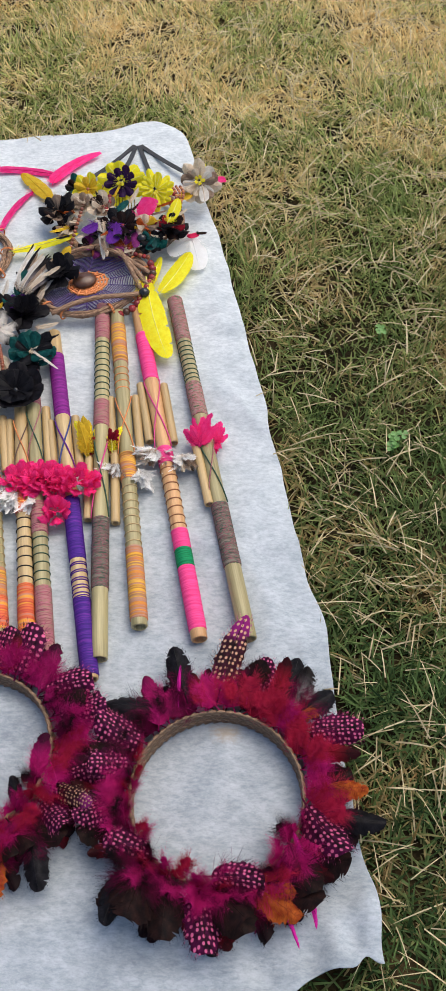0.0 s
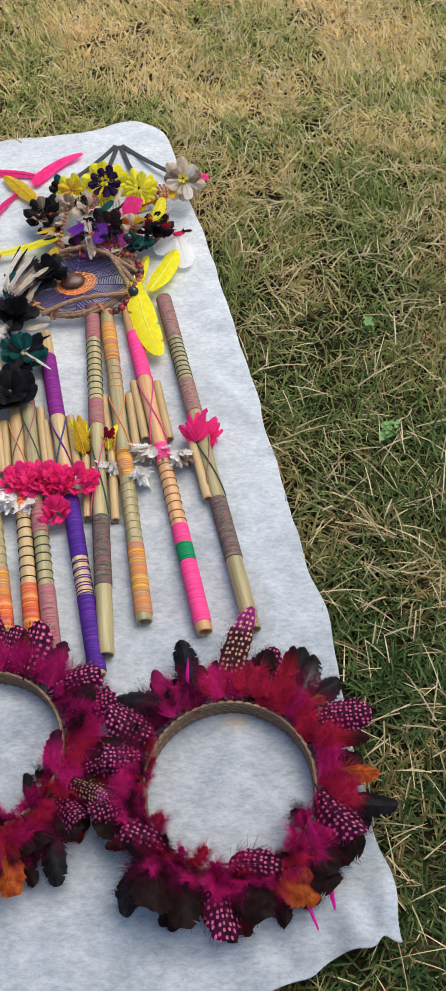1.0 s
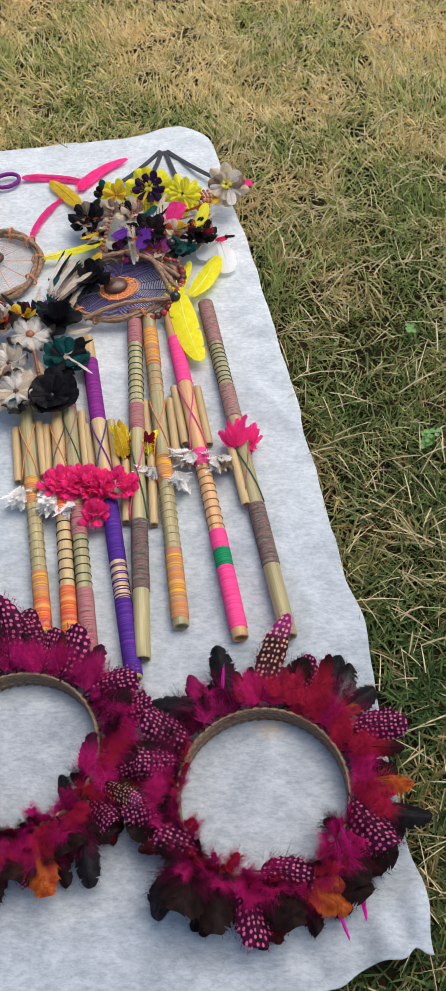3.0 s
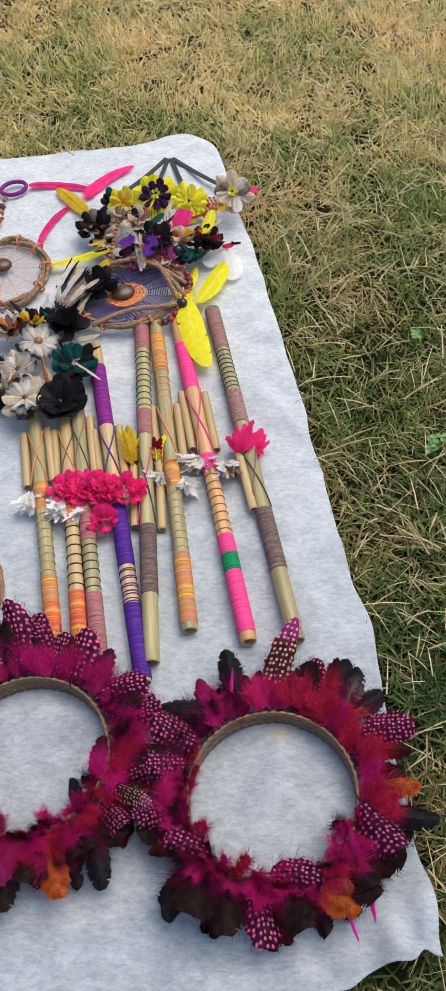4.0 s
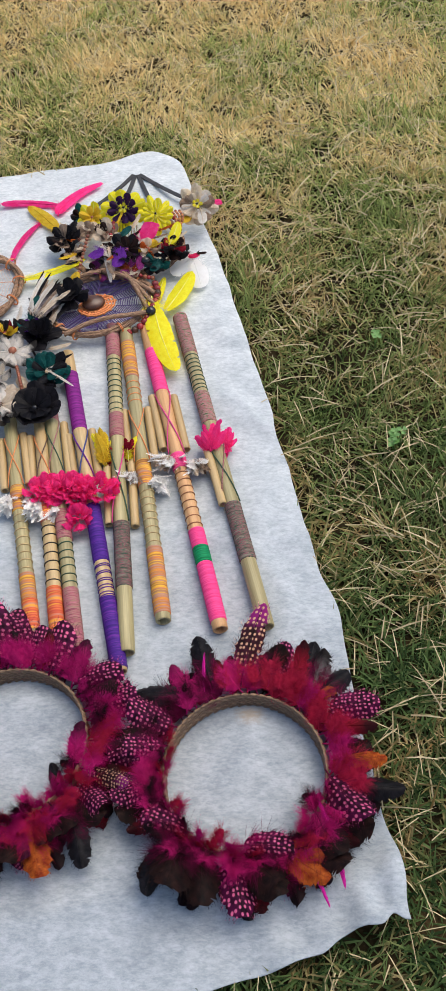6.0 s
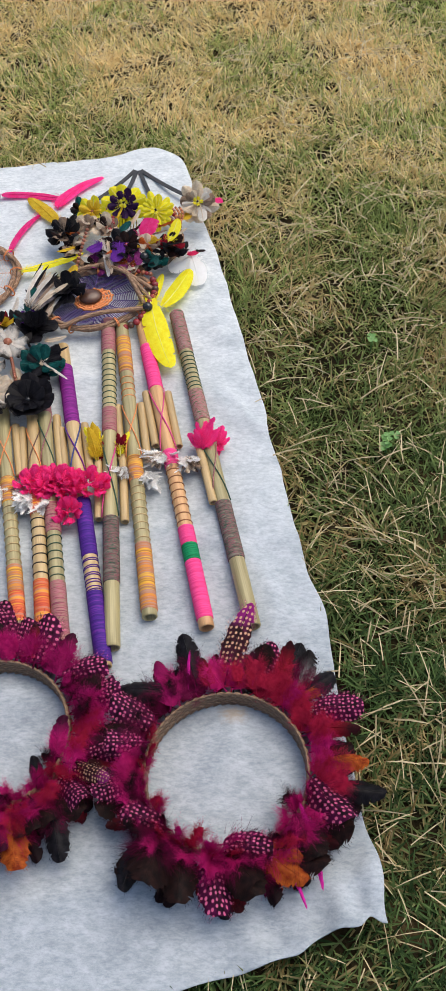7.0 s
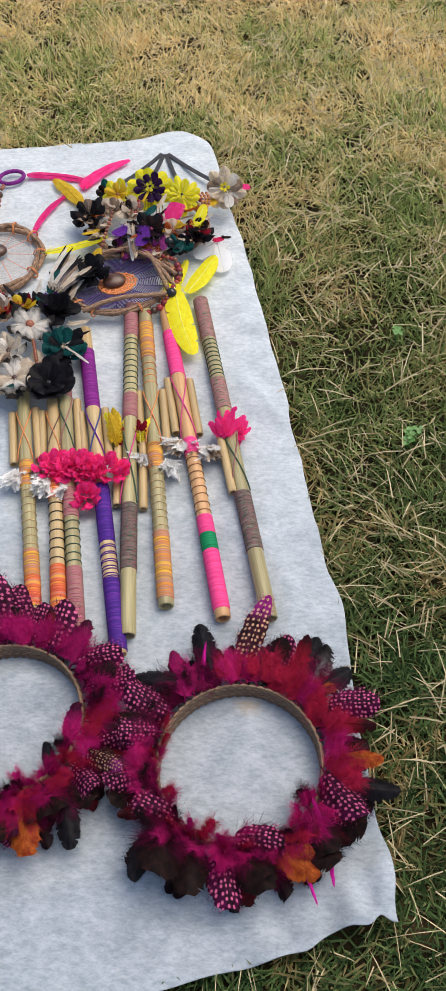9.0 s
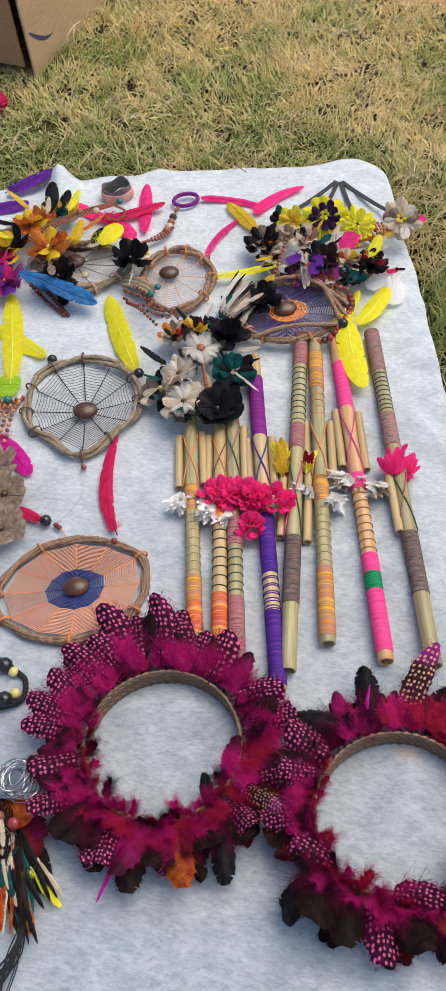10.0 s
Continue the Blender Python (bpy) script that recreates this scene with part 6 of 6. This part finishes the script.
for c, r in (((-0.521, 0.246, 0.018), 0.031), ((-0.506, 0.193, 0.022), 0.032), ((-0.550, 0.284, 0.020), 0.031)):
    bl = thing("hair_flower", pose(c[0], c[1], 0.004), "taupe feather hair flower with rounded petals", "flower", "taupe hair flowers")
    flower(bl, (0, 0, c[2] - 0.006), r, ("taupe", "taupe"), 6, "nut", (4, -6), 18, 1, 0.95, 0.005)

brace = thing("bead_bracelet", pose(-0.44, 0.0, 0.004), "black cord bracelet with black and yellow beads", "bracelet")
cord(brace, [(-0.035, 0.032, 0.004), (-0.008, 0.030, 0.005), (0.022, 0.012, 0.004), (0.028, -0.010, 0.004), (0.010, -0.024, 0.005), (-0.03, -0.036, 0.004)], 0.0022, "th_black")
for x, y, r, mat in ((-0.003, 0.023, 0.0095, "black_bead"), (0.008, 0.018, 0.0062, "yellow_bead"), (0.018, -0.006, 0.0062, "yellow_bead"), (0.010, -0.016, 0.0095, "black_bead"), (-0.022, 0.028, 0.0095, "black_bead"), (-0.012, -0.028, 0.0095, "black_bead")):
    part("bead", bead_mesh(r, mat), brace, Matrix.Translation((x, y, r * 0.85 + 0.001)))
for k in range(16):
    t = k / 15
    p = smooth_path([(0.010, 0.020, 0.005), (0.024, 0.011, 0.005), (0.028, -0.010, 0.005), (0.016, -0.018, 0.005)], 5)[k]
    part("knot", bead_mesh(0.0034, "th_black"), brace, Matrix.Translation(p))

ring = thing("feather_tassel", pose(-0.375, -0.14, 0.004), "feather and bead tassel on coiled silver wire", "tassel")
for k in range(20):
    m = pose(-0.008 + 0.016 * (rng.random() - 0.5), 0.038 + 0.012 * (rng.random() - 0.5), 0.014 + 0.014 * rng.random(), 50 * (rng.random() - 0.5), 50 * (rng.random() - 0.5), 0)
    r = 0.013 + 0.006 * rng.random()
    part("wire_ring", Shape().tube([(r * math.cos(math.tau * j / 22), r * math.sin(math.tau * j / 22), 0) for j in range(22)], 0.0009, 5, closed=True).mesh("wire_ring", ["silver"]), ring, m)
for k, (a, b2, w, mat) in enumerate((
        ((-0.012, 0.022, 0.014), (0.014, -0.006, 0.020), 0.024, "rust"), ((-0.02, 0.020, 0.014), (-0.012, -0.010, 0.022), 0.026, "dark"), ((0.0, 0.0, 0.014), (0.036, -0.030, 0.014), 0.022, "crimson"), ((0.012, 0.010, 0.012), (0.036, -0.012, 0.016), 0.018, "wine"),
        ((-0.005, -0.01, 0.018), (0.070, -0.060, 0.010), 0.005, "cream"), ((-0.004, -0.006, 0.019), (0.066, -0.064, 0.012), 0.004, "dark"), ((0.0, -0.012, 0.014), (0.040, -0.062, 0.008), 0.009, "gold"), ((0.03, -0.04, 0.012), (0.070, -0.070, 0.008), 0.008, "yellow"), ((0.02, -0.045, 0.014), (0.044, -0.100, 0.006), 0.007, "yellow")) + (
        ((0.02, -0.01, 0.010), (0.052, -0.058, 0.006), 0.014, "dark"), ((-0.012, -0.020, 0.020), (0.002, -0.110, 0.010), 0.018, "black_f"), ((-0.02, -0.018, 0.018), (-0.008, -0.120, 0.010), 0.020, "violet_d"), ((0.0, -0.018, 0.018), (0.020, -0.080, 0.014), 0.014, "black_f"), ((-0.006, -0.018, 0.020), (0.024, -0.072, 0.016), 0.010, "teal"),
        ((-0.010, -0.016, 0.022), (0.012, -0.066, 0.018), 0.010, "teal"), ((0.0, -0.03, 0.022), (0.018, -0.066, 0.018), 0.003, "cream"), ((0.0, -0.03, 0.012), (0.046, -0.118, 0.004), 0.004, "white"), ((0.004, -0.02, 0.020), (0.034, -0.085, 0.012), 0.004, "cream"), ((0.0, -0.04, 0.010), (0.050, -0.098, 0.006), 0.014, "rust"), ((-0.02, 0.0, 0.018), (0.006, -0.04, 0.022), 0.018, "dark"), ((0.01, -0.03, 0.016), (0.055, -0.075, 0.010), 0.005, "black_f"), ((-0.014, 0.002, 0.022), (0.002, -0.03, 0.024), 0.006, "cream"))):
    laid(ring, a, b2, w * 1.25, mat, 0.3 * (rng.random() - 0.5), 0.04, tip=0.45, split=0.25)
for k in range(26):
    e = (0.026 + 0.05 * (rng.random() - 0.5) - 0.0018 * k * 0.5, -0.185 + 0.02 * rng.random(), 0.004)
    cord(ring, [(0.012, -0.030, 0.014), (0.034 + 0.008 * rng.random(), -0.085, 0.014), (0.038 + 0.014 * (rng.random() - 0.5), -0.125, 0.008), e], 0.0006, "th_black", "tassel_thread", 5)
for k in range(30):
    a, b2 = (-0.02 + 0.034 * rng.random(), 0.004 - 0.03 * rng.random(), 0.018), (-0.012 + 0.075 * rng.random(), -0.055 - 0.055 * rng.random(), 0.008 + 0.010 * rng.random())
    laid(ring, a, b2, 0.005 + 0.005 * rng.random(), ("black_f", "dark", "teal", "black_f", "cream", "dark", "violet_d", "rust")[k % 8], 0.3 * (rng.random() - 0.5), 0.04, tip=0.4, split=0.25)
beads(ring, [(0.002, 0.004, 0.024), (0.006, -0.008, 0.026)], 0.0070, ("red_bead",))
beads(ring, [(-0.010, 0.006, 0.022), (-0.014, -0.008, 0.024)], 0.0045, ("rust_bead",))

# ---- cardboard box lying open on the grass ----
box = thing("cardboard_box", pose(-0.796, 1.188, GROUND + 0.004, 0, 0, -12.1), "open brown cardboard box with a dark blue printed curve", "box")


def slab(x0, x1, y0, y1, z0, z1):
    bm = bmesh.new()
    bmesh.ops.create_cube(bm, size=1)
    for v in bm.verts:
        v.co = Vector((x0 + (v.co.x + 0.5) * (x1 - x0), y0 + (v.co.y + 0.5) * (y1 - y0), z0 + (v.co.z + 0.5) * (z1 - z0)))
    bmesh.ops.bevel(bm, geom=bm.edges[:], offset=0.0012, segments=1, affect="EDGES")
    return bm


def board(name, dims, mat, parent, label=""):
    bm = slab(*dims)
    me = bpy.data.meshes.new(name)
    bm.to_mesh(me)
    bm.free()
    me.materials.append(MAT[mat])
    return part(name, me, parent, None, label)


T, BW, BD, BH = 0.005, 0.46, 0.36, 0.34
board("side_panel", (-T, 0, 0, BD, 0, BH), "cardboard", box)
board("side_panel", (-BW, -BW + T, 0, BD, 0, BH), "cardboard", box)
board("bottom_panel", (-BW + T, -T, 0, BD, 0, T), "cardboard_in", box)
board("top_panel", (-BW + T, -T, 0, BD, BH - T, BH), "cardboard", box)
board("back_panel", (-BW + T, -T, BD - T, BD, T, BH - T), "cardboard_in", box)
board("flap", (-0.030, -0.012, 0.045, 0.050, 0.035, BH - 0.012), "cardboard_in", box, "cardboard flap folded inwards")
board("flap", (-BW + 0.02, -0.024, 0.004, 0.009, 0.016, BH - 0.012), "cardboard_in", box, "cardboard flap folded shut")
mark = Shape()
up, lo = [], []
for k in range(15):
    t = k / 14
    s, z = 0.010 + 0.078 * t, 0.100 - 0.052 * math.sin(math.pi * (0.12 + 0.5 * t)) - 0.004 * t
    h = 0.009 * math.sin(math.pi * min(1, 0.12 + t * 0.88)) * (1 - 0.6 * t)
    up.append((0.0006, s, z + h))
    lo.append((0.0006, s, z - h * 0.4))
mark.strip(lo, up, [(0, 0)] * 15, [(0, 0)] * 15)
part("printed_curve", mark.mesh("printed_curve", ["navy"]), box, None, "dark blue printed curve")
pouch = thing("red_pouch", pose(-0.838, 1.080, GROUND + 0.004), "small red cloth pouch lying in the grass", "pouch")
sh = Shape().ball((0, 0, 0.022), 0.028, 0.020, 0.020, 14, 9)
sh.v = [p + 0.003 * noise.noise_vector(p * 60) for p in sh.v]
part("body", sh.mesh("body", ["crimson_f"]), pouch)
part("drawstring", Shape().tube([(0.014 * math.cos(a), -0.012 + 0.004 * math.sin(a), 0.036 + 0.006 * math.sin(a)) for a in [math.tau * k / 12 for k in range(12)]], 0.0016, 5, closed=True).mesh("drawstring", ["th_pink"]), pouch)

# ---- weeds in the lawn ----
leaflet = Shape()
for k in range(3):
    a = math.tau * k / 3
    first = len(leaflet.v)
    leaflet.v.append(Vector((0, 0, 0)))
    leaflet.uv.append((0, 0))
    for j in range(9):
        t = -1 + 2 * j / 8
        rr = 0.0095 * (1 - 0.35 * t * t) * (0.88 if abs(t) < 0.1 else 1)
        an = a + t * 0.75
        leaflet.v.append(Vector((rr * math.cos(an), rr * math.sin(an), 0.0015 + 0.0015 * abs(t))))
        leaflet.uv.append((t, rr * 100))
    for j in range(8):
        leaflet.f.append((first, first + 1 + j, first + 2 + j))
        leaflet.s.append(0)
LEAF = leaflet.mesh("leaf", ["leaf"])
for cx, cy, n in ((0.172, 0.366, 7), (0.158, 0.545, 3)):
    plant = thing("clover", pose(cx, cy, GROUND), "small green clover plant in the lawn", "clover", "clover in the lawn")
    for k in range(n):
        x, y, h = 0.024 * (rng.random() - 0.5), 0.024 * (rng.random() - 0.5), 0.024 + 0.012 * rng.random()
        st = part("stem", Shape().tube([(0, 0, 0), (x * 0.6, y * 0.6, h * 0.6), (x, y, h)], 0.0006, 4).mesh("stem", ["leaf"]), plant)
        part("leaf", LEAF, st, pose(x, y, h, 24 * (rng.random() - 0.5), 24 * (rng.random() - 0.5), 360 * rng.random()) @ Matrix.Scale(0.75, 4))
